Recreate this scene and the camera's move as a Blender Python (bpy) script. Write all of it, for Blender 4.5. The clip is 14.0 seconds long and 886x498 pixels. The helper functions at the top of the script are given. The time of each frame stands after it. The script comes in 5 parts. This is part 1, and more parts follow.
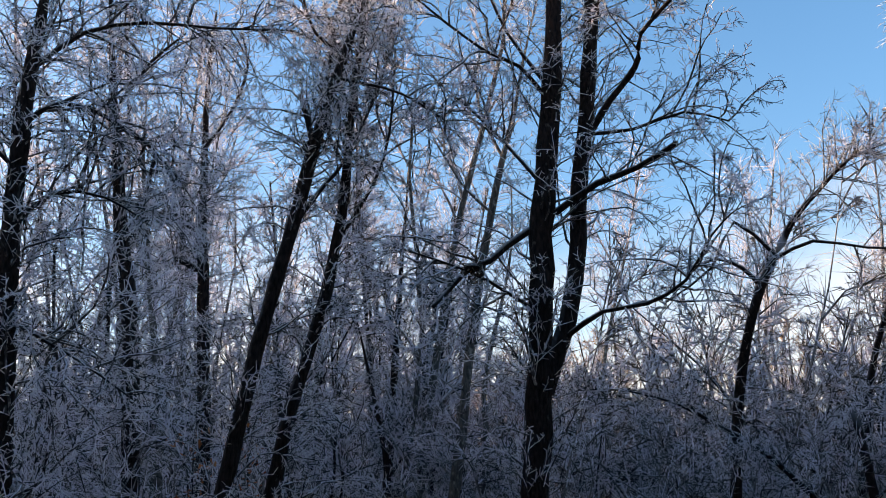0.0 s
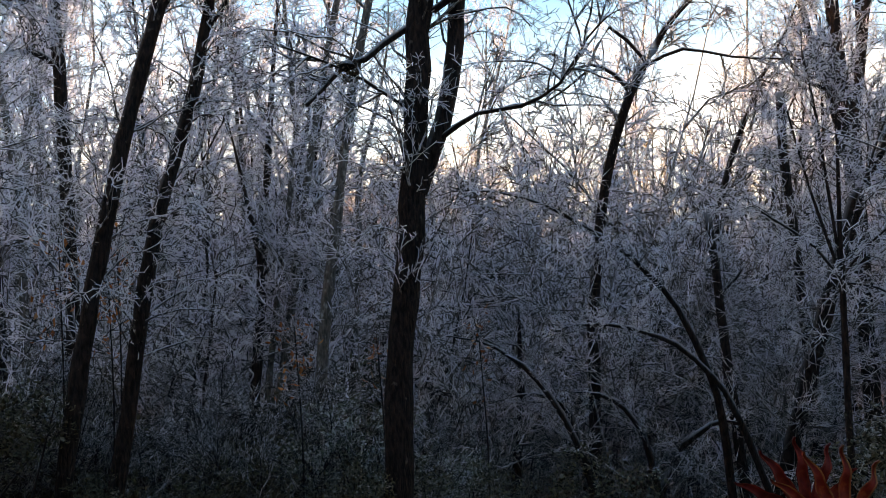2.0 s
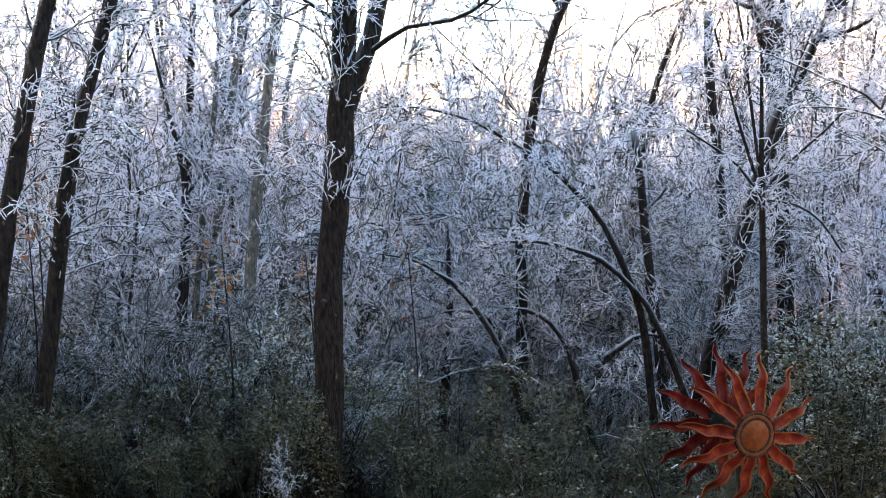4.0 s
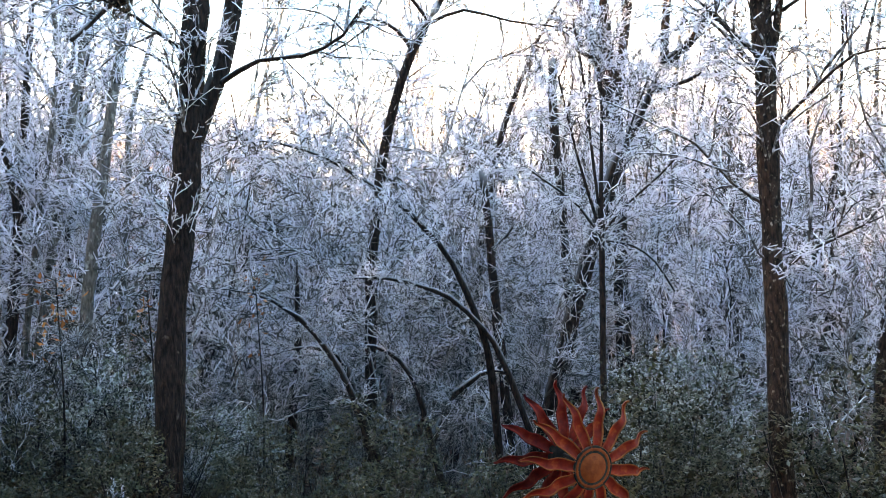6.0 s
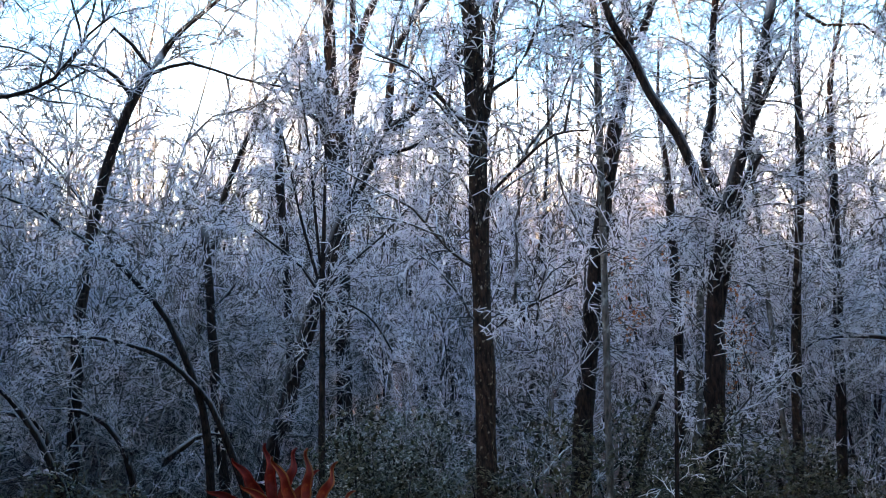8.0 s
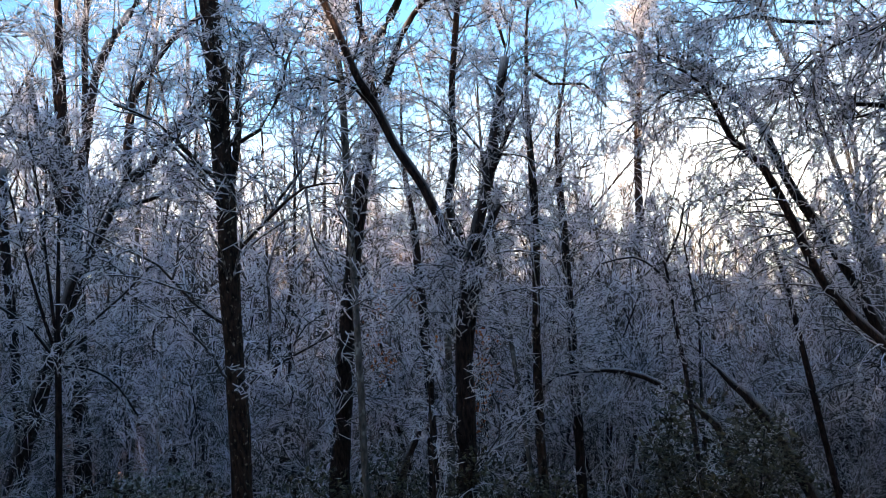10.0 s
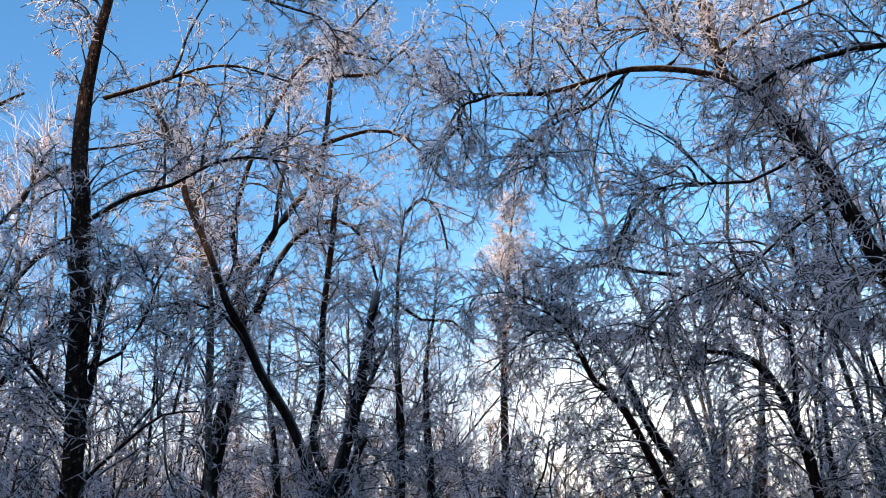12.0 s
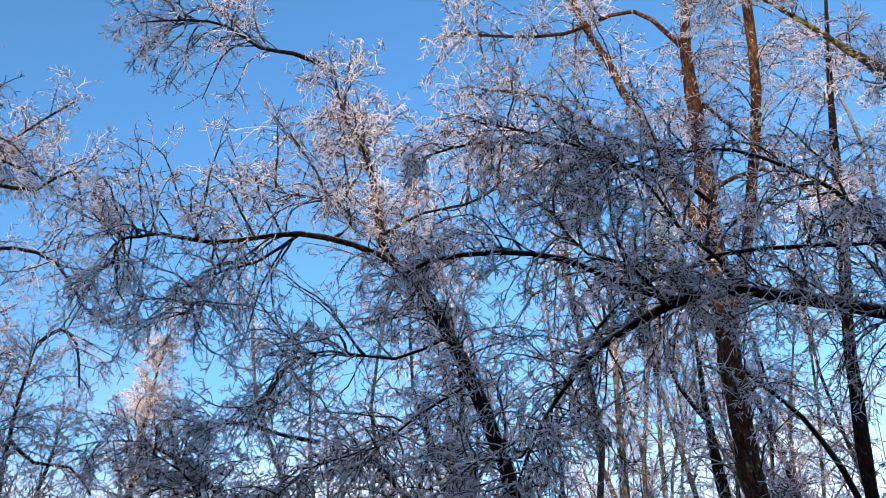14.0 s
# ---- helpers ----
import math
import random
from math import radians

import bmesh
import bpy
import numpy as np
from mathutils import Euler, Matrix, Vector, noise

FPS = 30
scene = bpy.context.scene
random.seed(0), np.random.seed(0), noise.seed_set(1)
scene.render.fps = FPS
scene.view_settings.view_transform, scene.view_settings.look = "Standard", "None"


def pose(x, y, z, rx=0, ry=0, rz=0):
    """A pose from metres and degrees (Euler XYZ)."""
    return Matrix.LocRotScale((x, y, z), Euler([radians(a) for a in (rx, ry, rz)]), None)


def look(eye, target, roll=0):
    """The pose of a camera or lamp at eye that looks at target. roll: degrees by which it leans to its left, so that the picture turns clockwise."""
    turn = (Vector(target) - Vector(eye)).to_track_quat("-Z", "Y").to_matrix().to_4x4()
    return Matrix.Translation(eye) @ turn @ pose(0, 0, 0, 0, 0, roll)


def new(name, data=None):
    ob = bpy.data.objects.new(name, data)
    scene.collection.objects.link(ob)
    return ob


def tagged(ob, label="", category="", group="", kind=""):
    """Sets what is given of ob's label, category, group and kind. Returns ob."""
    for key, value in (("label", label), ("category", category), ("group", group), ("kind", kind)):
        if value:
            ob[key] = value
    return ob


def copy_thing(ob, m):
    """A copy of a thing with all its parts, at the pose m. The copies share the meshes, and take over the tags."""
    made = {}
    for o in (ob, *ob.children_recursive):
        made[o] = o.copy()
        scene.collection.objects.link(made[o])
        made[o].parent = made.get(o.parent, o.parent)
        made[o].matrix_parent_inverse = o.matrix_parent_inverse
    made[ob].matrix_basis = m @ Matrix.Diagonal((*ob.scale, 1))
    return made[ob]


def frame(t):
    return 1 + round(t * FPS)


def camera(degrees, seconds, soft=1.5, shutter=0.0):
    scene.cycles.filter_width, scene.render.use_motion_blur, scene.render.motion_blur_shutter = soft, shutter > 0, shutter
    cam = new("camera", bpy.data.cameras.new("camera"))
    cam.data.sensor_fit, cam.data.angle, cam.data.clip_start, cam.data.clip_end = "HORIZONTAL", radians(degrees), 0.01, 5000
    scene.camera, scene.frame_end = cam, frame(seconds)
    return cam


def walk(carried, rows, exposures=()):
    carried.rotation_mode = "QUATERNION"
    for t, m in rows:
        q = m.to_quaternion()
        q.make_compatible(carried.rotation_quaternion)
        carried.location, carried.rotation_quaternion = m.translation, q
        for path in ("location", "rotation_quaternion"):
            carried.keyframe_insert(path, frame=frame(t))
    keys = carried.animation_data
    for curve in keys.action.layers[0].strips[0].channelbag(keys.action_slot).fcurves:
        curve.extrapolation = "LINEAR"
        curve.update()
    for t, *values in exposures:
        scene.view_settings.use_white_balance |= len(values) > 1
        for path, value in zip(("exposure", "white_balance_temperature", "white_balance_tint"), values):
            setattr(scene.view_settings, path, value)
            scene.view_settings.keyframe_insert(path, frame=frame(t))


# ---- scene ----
# ---- the camera and its way: a hand-held pan from a raised garden ----
cam = camera(50.7, 14.0, soft=0.7)
EYE = 4.0  # height of the eye over the valley floor of the wood


def aim(dx, dy, dz, yaw, pitch, roll):
    """A pose near the standing place: offset in metres, turn to the right, tilt up and roll in degrees."""
    eye = Vector((dx, dy, EYE + dz))
    a, p = radians(yaw), radians(pitch)
    return look(eye, eye + Vector((math.sin(a) * math.cos(p), math.cos(a) * math.cos(p), math.sin(p))), roll)


PATH = [
    (0.0, 0.002, 0.001, 0.041, -35.05, 16.85, -0.90),
    (0.5, 0.007, 0.001, 0.030, -32.10, 14.43, -0.91),
    (1.0, 0.006, -0.001, 0.018, -30.51, 11.64, -1.55),
    (1.5, 0.000, 0.011, 0.002, -29.00, 7.86, -1.52),
    (2.0, -0.016, 0.014, -0.011, -27.50, 4.83, -1.57),
    (2.5, -0.023, 0.019, -0.018, -25.72, 1.21, -1.45),
    (3.0, -0.026, 0.023, -0.020, -25.76, -0.17, -3.58),
    (3.2, -0.031, 0.026, -0.023, -24.59, 0.28, -2.48),
    (5.3, -0.032, 0.005, -0.037, -19.19, -0.68, -3.56),
    (5.5, -0.030, 0.018, -0.037, -17.05, -0.26, -3.22),
    (6.0, -0.020, 0.012, -0.032, -14.07, 1.76, -1.17),
    (6.5, 0.015, 0.011, -0.029, -7.40, 3.11, 0.44),
    (7.0, 0.031, -0.005, -0.031, -1.67, 3.26, -0.62),
    (7.5, 0.037, -0.007, -0.031, 0.13, 3.71, -1.36),
    (8.0, 0.034, -0.003, -0.028, 2.63, 5.09, -0.89),
    (8.5, 0.035, -0.009, -0.030, 8.68, 5.36, -1.15),
    (8.7, 0.040, -0.008, -0.028, 10.78, 4.89, -1.74),
    (10.8, -0.032, 0.002, 0.059, 21.31, 12.96, -3.61),
    (11.0, -0.032, 0.003, 0.049, 22.15, 15.00, -3.24),
    (11.5, -0.027, -0.000, 0.024, 23.24, 18.86, -3.36),
    (12.0, -0.012, -0.004, 0.030, 27.47, 20.80, -4.31),
    (12.5, -0.000, -0.005, 0.032, 31.91, 22.74, -4.22),
    (13.0, 0.006, -0.015, 0.023, 39.73, 23.98, -4.55),
    (13.5, 0.031, -0.038, 0.026, 45.67, 25.49, -5.55),
    (14.0, 0.040, -0.036, 0.026, 50.83, 28.72, -5.57),
]
EXPOSURE = [
    (0.0, 1.65, 11500, 24), (1.0, 1.60, 12500, 25), (1.5, 1.90, 17000, 26), (2.0, 2.52, 19500, 27), (2.5, 3.28, 20500, 27), (3.0, 3.84, 21500, 26), (5.3, 4.80, 21000, 24),
    (6.5, 4.12, 15600, 21), (7.5, 3.70, 13200, 21), (8.0, 3.38, 12200, 20), (8.7, 2.88, 11300, 19), (10.8, 1.96, 10300, 19), (12.5, 1.45, 9200, 20), (14.0, 1.46, 9300, 22),
]
walk(cam, [(t, aim(*row)) for t, *row in PATH], EXPOSURE)

# ---- sky and low winter sun, partly blocked by an added ridge ----
SUN_AZ, SUN_EL = -115.0, 14.0
world = bpy.data.worlds.new("winter_sky")
scene.world = world
world.use_nodes = True
sky = world.node_tree.nodes.new("ShaderNodeTexSky")
sky.sky_type, sky.sun_disc = "NISHITA", False
sky.sun_elevation, sky.sun_rotation = radians(SUN_EL), radians(SUN_AZ)
sky.air_density, sky.dust_density, sky.ozone_density = 1.0, 1.3, 4.4
back = world.node_tree.nodes["Background"]
back.inputs["Strength"].default_value = 0.15


def broken_cloud(n, l):
    """A bank of white winter cloud low all round the horizon, breaking up into the clear sky above it."""
    deep, pale = n.new("ShaderNodeHueSaturation"), n.new("ShaderNodeHueSaturation")
    deep.inputs["Saturation"].default_value, deep.inputs["Value"].default_value = 1.2, 1.1
    pale.inputs["Saturation"].default_value, pale.inputs["Value"].default_value = 0.55, 1.12
    for h in (deep, pale):
        l.new(sky.outputs["Color"], h.inputs["Color"])
    way, split, height = n.new("ShaderNodeTexCoord"), n.new("ShaderNodeSeparateXYZ"), n.new("ShaderNodeMapRange")
    l.new(way.outputs["Generated"], split.inputs[0])
    l.new(split.outputs["Z"], height.inputs["Value"])
    height.inputs["From Min"].default_value, height.inputs["From Max"].default_value = 0.04, 0.46
    height.inputs["To Min"].default_value, height.inputs["To Max"].default_value = 1.0, 0.0
    stretch, puffs, amount, edge = n.new("ShaderNodeMapping"), n.new("ShaderNodeTexNoise"), n.new("ShaderNodeMath"), n.new("ShaderNodeMapRange")
    stretch.inputs["Scale"].default_value = (1, 1, 2.6)
    l.new(way.outputs["Generated"], stretch.inputs["Vector"])
    l.new(stretch.outputs["Vector"], puffs.inputs["Vector"])
    puffs.inputs["Scale"].default_value, puffs.inputs["Detail"].default_value, puffs.inputs["Roughness"].default_value = 3.2, 6, 0.55
    amount.operation = "ADD"
    l.new(height.outputs["Result"], amount.inputs[0])
    l.new(puffs.outputs["Fac"], amount.inputs[1])
    edge.interpolation_type = "SMOOTHSTEP"
    edge.inputs["From Min"].default_value, edge.inputs["From Max"].default_value = 0.80, 1.42
    l.new(amount.outputs[0], edge.inputs["Value"])
    both = n.new("ShaderNodeMix")
    both.data_type = "RGBA"
    l.new(edge.outputs["Result"], both.inputs[0])
    l.new(deep.outputs["Color"], both.inputs[6])
    l.new(pale.outputs["Color"], both.inputs[7])
    l.new(both.outputs[2], back.inputs["Color"])


broken_cloud(world.node_tree.nodes, world.node_tree.links)
to_sun = Vector((math.sin(radians(SUN_AZ)) * math.cos(radians(SUN_EL)), math.cos(radians(SUN_AZ)) * math.cos(radians(SUN_EL)), math.sin(radians(SUN_EL))))
sun_lamp = new("sun_lamp", bpy.data.lights.new("sun_lamp", "SUN"))
sun_lamp.data.energy, sun_lamp.data.angle, sun_lamp.data.color = 2.7, radians(0.5), (1.0, 0.94, 0.86)
sun_lamp.matrix_basis = look(to_sun * 90, (0, 0, 0))


# ---- materials ----
def material(name, rough=0.6):
    m = bpy.data.materials.new(name)
    m.use_nodes = True
    b = m.node_tree.nodes["Principled BSDF"]
    b.inputs["Roughness"].default_value = rough
    return m, m.node_tree.nodes, m.node_tree.links, b


def noise_node(n, l, scale, detail=4.0, stretch=None):
    t = n.new("ShaderNodeTexNoise")
    t.inputs["Scale"].default_value, t.inputs["Detail"].default_value = scale, detail
    c = n.new("ShaderNodeTexCoord")
    if stretch:
        p = n.new("ShaderNodeMapping")
        p.inputs["Scale"].default_value = stretch
        l.new(c.outputs["Object"], p.inputs["Vector"])
        l.new(p.outputs["Vector"], t.inputs["Vector"])
    else:
        l.new(c.outputs["Object"], t.inputs["Vector"])
    return t.outputs["Fac"]


def ramp(n, l, source, *stops):
    r = n.new("ShaderNodeValToRGB")
    e = r.color_ramp.elements
    while len(e) < len(stops):
        e.new(0.5)
    for i, (p, c) in enumerate(stops):
        e[i].position, e[i].color = p, (*c, 1)
    l.new(source, r.inputs["Fac"])
    return r.outputs["Color"]


def blend(n, l, fac, a, b):
    m = n.new("ShaderNodeMix")
    m.data_type = "RGBA"
    for socket, v in ((m.inputs[0], fac), (m.inputs[6], a), (m.inputs[7], b)):
        if isinstance(v, (int, float)):
            socket.default_value = v
        elif isinstance(v, tuple):
            socket.default_value = (*v, 1)
        else:
            l.new(v, socket)
    return m.outputs[2]


def relief(n, l, b, height, strength, distance):
    u = n.new("ShaderNodeBump")
    u.inputs["Strength"].default_value, u.inputs["Distance"].default_value = strength, distance
    l.new(height, u.inputs["Height"])
    l.new(u.outputs["Normal"], b.inputs["Normal"])


def upward(n, l, low, high):
    """How far a face looks up: rime and ice gather on top."""
    g = n.new("ShaderNodeNewGeometry")
    s = n.new("ShaderNodeSeparateXYZ")
    r = n.new("ShaderNodeMapRange")
    l.new(g.outputs["Normal"], s.inputs[0])
    l.new(s.outputs["Z"], r.inputs["Value"])
    r.inputs["From Min"].default_value, r.inputs["From Max"].default_value = low, high
    return r.outputs["Result"]


def make_bark(name, dark, light, lichen, amount, rime, fleck=15):
    m, n, l, b = material(name, 0.85)
    b.inputs["Specular IOR Level"].default_value = 0.1
    grain = noise_node(n, l, 34, 9, (1, 1, 0.3))
    spots = noise_node(n, l, fleck, 14, (1, 1, 0.7))
    base = ramp(n, l, grain, (0.36, dark), (0.66, light))
    patch = ramp(n, l, spots, (0.58 - amount, (0, 0, 0)), (0.72 - amount, (1, 1, 1)))
    col = blend(n, l, patch, base, lichen)
    up = upward(n, l, 0.15, 0.9)
    mul = n.new("ShaderNodeMath")
    mul.operation = "MULTIPLY"
    l.new(up, mul.inputs[0])
    mul.inputs[1].default_value = rime
    l.new(blend(n, l, mul.outputs[0], col, (0.72, 0.75, 0.8)), b.inputs["Base Color"])
    relief(n, l, b, grain, 1.0, 0.06)
    return m


def make_ice(name, clear, core, share, glow_through=0.3, see_through=0.3):
    """Twigs in a coat of glaze: mostly pale ice, here and there the wood shows."""
    m, n, l, b = material(name, 0.28)
    g = n.new("ShaderNodeNewGeometry")
    mixed = ramp(n, l, g.outputs["Random Per Island"], (0.0, core), (share, core), (min(share + 0.18, 0.98), clear), (1.0, tuple(min(1, c * 1.1) for c in clear)))
    l.new(mixed, b.inputs["Base Color"])
    t = n.new("ShaderNodeBsdfTranslucent")
    l.new(mixed, t.inputs["Color"])
    x = n.new("ShaderNodeMixShader")
    x.inputs[0].default_value = glow_through
    l.new(b.outputs[0], x.inputs[1])
    l.new(t.outputs[0], x.inputs[2])
    clear_ice = n.new("ShaderNodeBsdfTransparent")
    y = n.new("ShaderNodeMixShader")
    y.inputs[0].default_value = see_through
    l.new(x.outputs[0], y.inputs[1])
    l.new(clear_ice.outputs[0], y.inputs[2])
    l.new(y.outputs[0], n["Material Output"].inputs["Surface"])
    return m


BARK = make_bark("dark_wet_bark", (0.008, 0.0047, 0.0043), (0.035, 0.020, 0.0175), (0.11, 0.10, 0.095), -0.07, 0.6)
BARK_LICHEN = make_bark("lichen_spotted_bark", (0.010, 0.0052, 0.0045), (0.050, 0.028, 0.0215), (0.24, 0.22, 0.19), -0.02, 0.5, 34)
BARK_RED = make_bark("reddish_bark", (0.028, 0.012, 0.008), (0.13, 0.060, 0.036), (0.3, 0.27, 0.2), -0.02, 0.4)
BARK_YOUNG = make_bark("young_grey_bark", (0.06, 0.052, 0.048), (0.15, 0.135, 0.125), (0.3, 0.31, 0.29), 0.02, 0.6)
BARK_GOLD = make_bark("gold_lichen_bark", (0.04, 0.03, 0.02), (0.11, 0.085, 0.045), (0.34, 0.29, 0.07), 0.1, 0.3)
BARK_PALE = make_bark("rime_coated_bark", (0.1, 0.088, 0.084), (0.27, 0.25, 0.245), (0.5, 0.5, 0.53), 0.08, 0.8)
TWIG = make_bark("iced_branch_bark", (0.03, 0.024, 0.024), (0.11, 0.09, 0.085), (0.6, 0.62, 0.66), 0.06, 0.9)
ICE = make_ice("glazed_twig", (0.95, 0.90, 0.98), (0.06, 0.042, 0.042), 0.24, 0.5, 0.34)
ICE_FINE = make_ice("rime_brush", (0.86, 0.83, 0.91), (0.11, 0.09, 0.09), 0.16, 0.5, 0.38)
RIME = make_ice("frosted_shoot", (0.82, 0.80, 0.86), (0.05, 0.036, 0.03), 0.36, 0.4, 0.15)
THIN_RIME = make_ice("thinly_rimed_twig", (0.38, 0.355, 0.35), (0.15, 0.10, 0.07), 0.35, 0.4, 0.1)


# ---- geometry tools ----
def unit(v):
    return v / np.maximum(np.linalg.norm(v, axis=-1, keepdims=True), 1e-9)


def frames_of(paths):
    """Two side vectors for every point of the polylines (N, S, 3)."""
    tan = unit(np.gradient(paths, axis=1))
    ref = np.where(np.abs(tan[..., 2:3]) > 0.85, np.array([1.0, 0, 0]), np.array([0, 0, 1.0]))
    a = unit(np.cross(tan, ref))
    return tan, a, np.cross(tan, a)


class Soup:
    """Gathers tubes and spikes and makes one mesh of them."""

    def __init__(self):
        self.v, self.f, self.m, self.count = [], [], [], 0

    def tubes(self, paths, radii, sides, slot=0):
        N, S, _ = paths.shape
        if N == 0:
            return
        _, a, b = frames_of(paths)
        ang = np.arange(sides) * 2 * np.pi / sides
        ring = a[:, :, None] * np.cos(ang)[:, None] + b[:, :, None] * np.sin(ang)[:, None]
        self.v.append((paths[:, :, None] + ring * radii[:, :, None, None]).reshape(-1, 3))
        i = np.arange(N * S * sides).reshape(N, S, sides) + self.count
        lo, hi = i[:, :-1], i[:, 1:]
        lo2, hi2 = np.roll(lo, -1, 2), np.roll(hi, -1, 2)
        self.f.append(np.stack([lo, lo2, hi2, hi], -1).reshape(-1, 4))
        self.m.append(np.full(N * (S - 1) * sides, slot))
        self.count += N * S * sides

    def spikes(self, start, end, radius, slot=1):
        """Three-sided twigs that run out to a point."""
        N = len(start)
        if N == 0:
            return
        _, a, b = frames_of(np.stack([start, end], 1))
        ring = [start + (a[:, 0] * math.cos(q) + b[:, 0] * math.sin(q)) * radius[:, None] for q in (0, 2.1, 4.2)]
        self.v.append(np.stack([*ring, end], 1).reshape(-1, 3))
        i = np.arange(N)[:, None] * 4 + self.count
        self.f.append(np.concatenate([i + np.array([p, q, 3, -1 - self.count]) * 1 for p, q in ((0, 1), (1, 2), (2, 0))]).astype(np.int64))
        self.f[-1][:, 3] = -1
        self.m.append(np.full(N * 3, slot))
        self.count += N * 4

    def leaves(self, base, along, side, length, width, fold, slot=0):
        """Folded leaves of four points."""
        N = len(base)
        nrm = unit(np.cross(along, side))
        mid = base + along * (length * 0.5)[:, None]
        up = nrm * (fold * width)[:, None]
        self.v.append(np.stack([base, mid + side * (width / 2)[:, None] + up, base + along * length[:, None], mid - side * (width / 2)[:, None] + up], 1).reshape(-1, 3))
        i = np.arange(N)[:, None] * 4 + self.count
        tri = np.concatenate([i + np.array([0, 1, 2, 0]), i + np.array([0, 2, 3, 0])])
        tri[:, 3] = -1
        self.f.append(tri)
        self.m.append(np.full(N * 2, slot))
        self.count += N * 4

    def mesh(self, name, mats, smooth=True):
        me = bpy.data.meshes.new(name)
        v, f = np.concatenate(self.v), np.concatenate(self.f)
        size = np.where(f[:, 3] < 0, 3, 4)
        loops = f.reshape(-1)
        loops = loops[loops >= 0]
        me.vertices.add(len(v))
        me.vertices.foreach_set("co", v.astype(np.float32).ravel())
        me.loops.add(len(loops))
        me.loops.foreach_set("vertex_index", loops.astype(np.int32))
        me.polygons.add(len(f))
        me.polygons.foreach_set("loop_start", np.concatenate([[0], np.cumsum(size)[:-1]]).astype(np.int32))
        me.polygons.foreach_set("loop_total", size.astype(np.int32))
        me.polygons.foreach_set("material_index", np.concatenate(self.m).astype(np.int32))
        me.polygons.foreach_set("use_smooth", np.full(len(f), smooth))
        for m in mats:
            me.materials.append(m)
        me.update(calc_edges=True)
        return me


def hang(name, me, parent, label=""):
    ob = new(name, me)
    ob.parent = parent
    return tagged(ob, label)


def curve_through(points, step=0.3):
    """A smooth line through a few (x, y, z, radius) points."""
    p = np.array(points, float)
    q = np.vstack([2 * p[0] - p[1], p, 2 * p[-1] - p[-2]])
    out = []
    for i in range(1, len(q) - 2):
        n = max(2, int(np.linalg.norm(q[i + 1, :3] - q[i, :3]) / step))
        t = np.arange(n)[:, None] / n
        out.append(0.5 * (2 * q[i] + (q[i + 1] - q[i - 1]) * t + (2 * q[i - 1] - 5 * q[i] + 4 * q[i + 1] - q[i + 2]) * t**2 + (3 * q[i] - q[i - 1] - 3 * q[i + 1] + q[i + 2]) * t**3))
    return np.vstack([*out, p[-1:]])


def stem_mesh(name, line, mat, rng, sides=9, flare=0.0):
    """A knotty round stem along a line of (x, y, z, radius)."""
    s = Soup()
    path, r = line[:, :3].copy(), line[:, 3].copy()
    path[1:-1] += rng.normal(0, 0.06, (len(path) - 2, 3)) * r[1:-1, None]
    r = r * (1 + rng.normal(0, 0.05, len(r)))
    if flare:
        r[0] *= 1 + flare
        if len(r) > 3:
            r[1] *= 1 + flare * 0.35
    # the last ring closes to a blunt broken end
    path = np.vstack([path, path[-1] + (path[-1] - path[-2]) * 0.05])
    r = np.append(r, r[-1] * 0.15)
    s.tubes(path[None], r[None], sides)
    return s.mesh(name, [mat])


def branch_out(rng, start, way, length, segs, droop, wild):
    """Polylines (N, segs + 1, 3) that wander from their starts and sag under the ice."""
    N = len(start)
    pts = [start]
    d = way.copy()
    step = (length / segs)[:, None]
    for k in range(segs):
        d = unit(d + rng.normal(0, wild, (N, 3)) + np.array([0, 0, -droop]) * (0.4 + k / segs))
        pts.append(pts[-1] + d * step)
    return np.stack(pts, 1)


def offshoots(rng, paths, each, spread, first=0.15):
    """Places on the polylines and new directions that lean off them."""
    N, S, _ = paths.shape
    who = np.repeat(np.arange(N), each)
    u = first + (1 - first) * rng.random(len(who)) ** 0.8
    x = u * (S - 1)
    i = np.minimum(x.astype(int), S - 2)
    f = (x - i)[:, None]
    p = paths[who, i] * (1 - f) + paths[who, i + 1] * f
    t = unit(paths[who, i + 1] - paths[who, i])
    side = rng.normal(0, 1, t.shape)
    side = unit(side - (side * t).sum(1, keepdims=True) * t)
    a = rng.normal(spread, spread * 0.3, len(who))[:, None]
    return p, unit(t * np.cos(a) + side * np.sin(a)), who, u


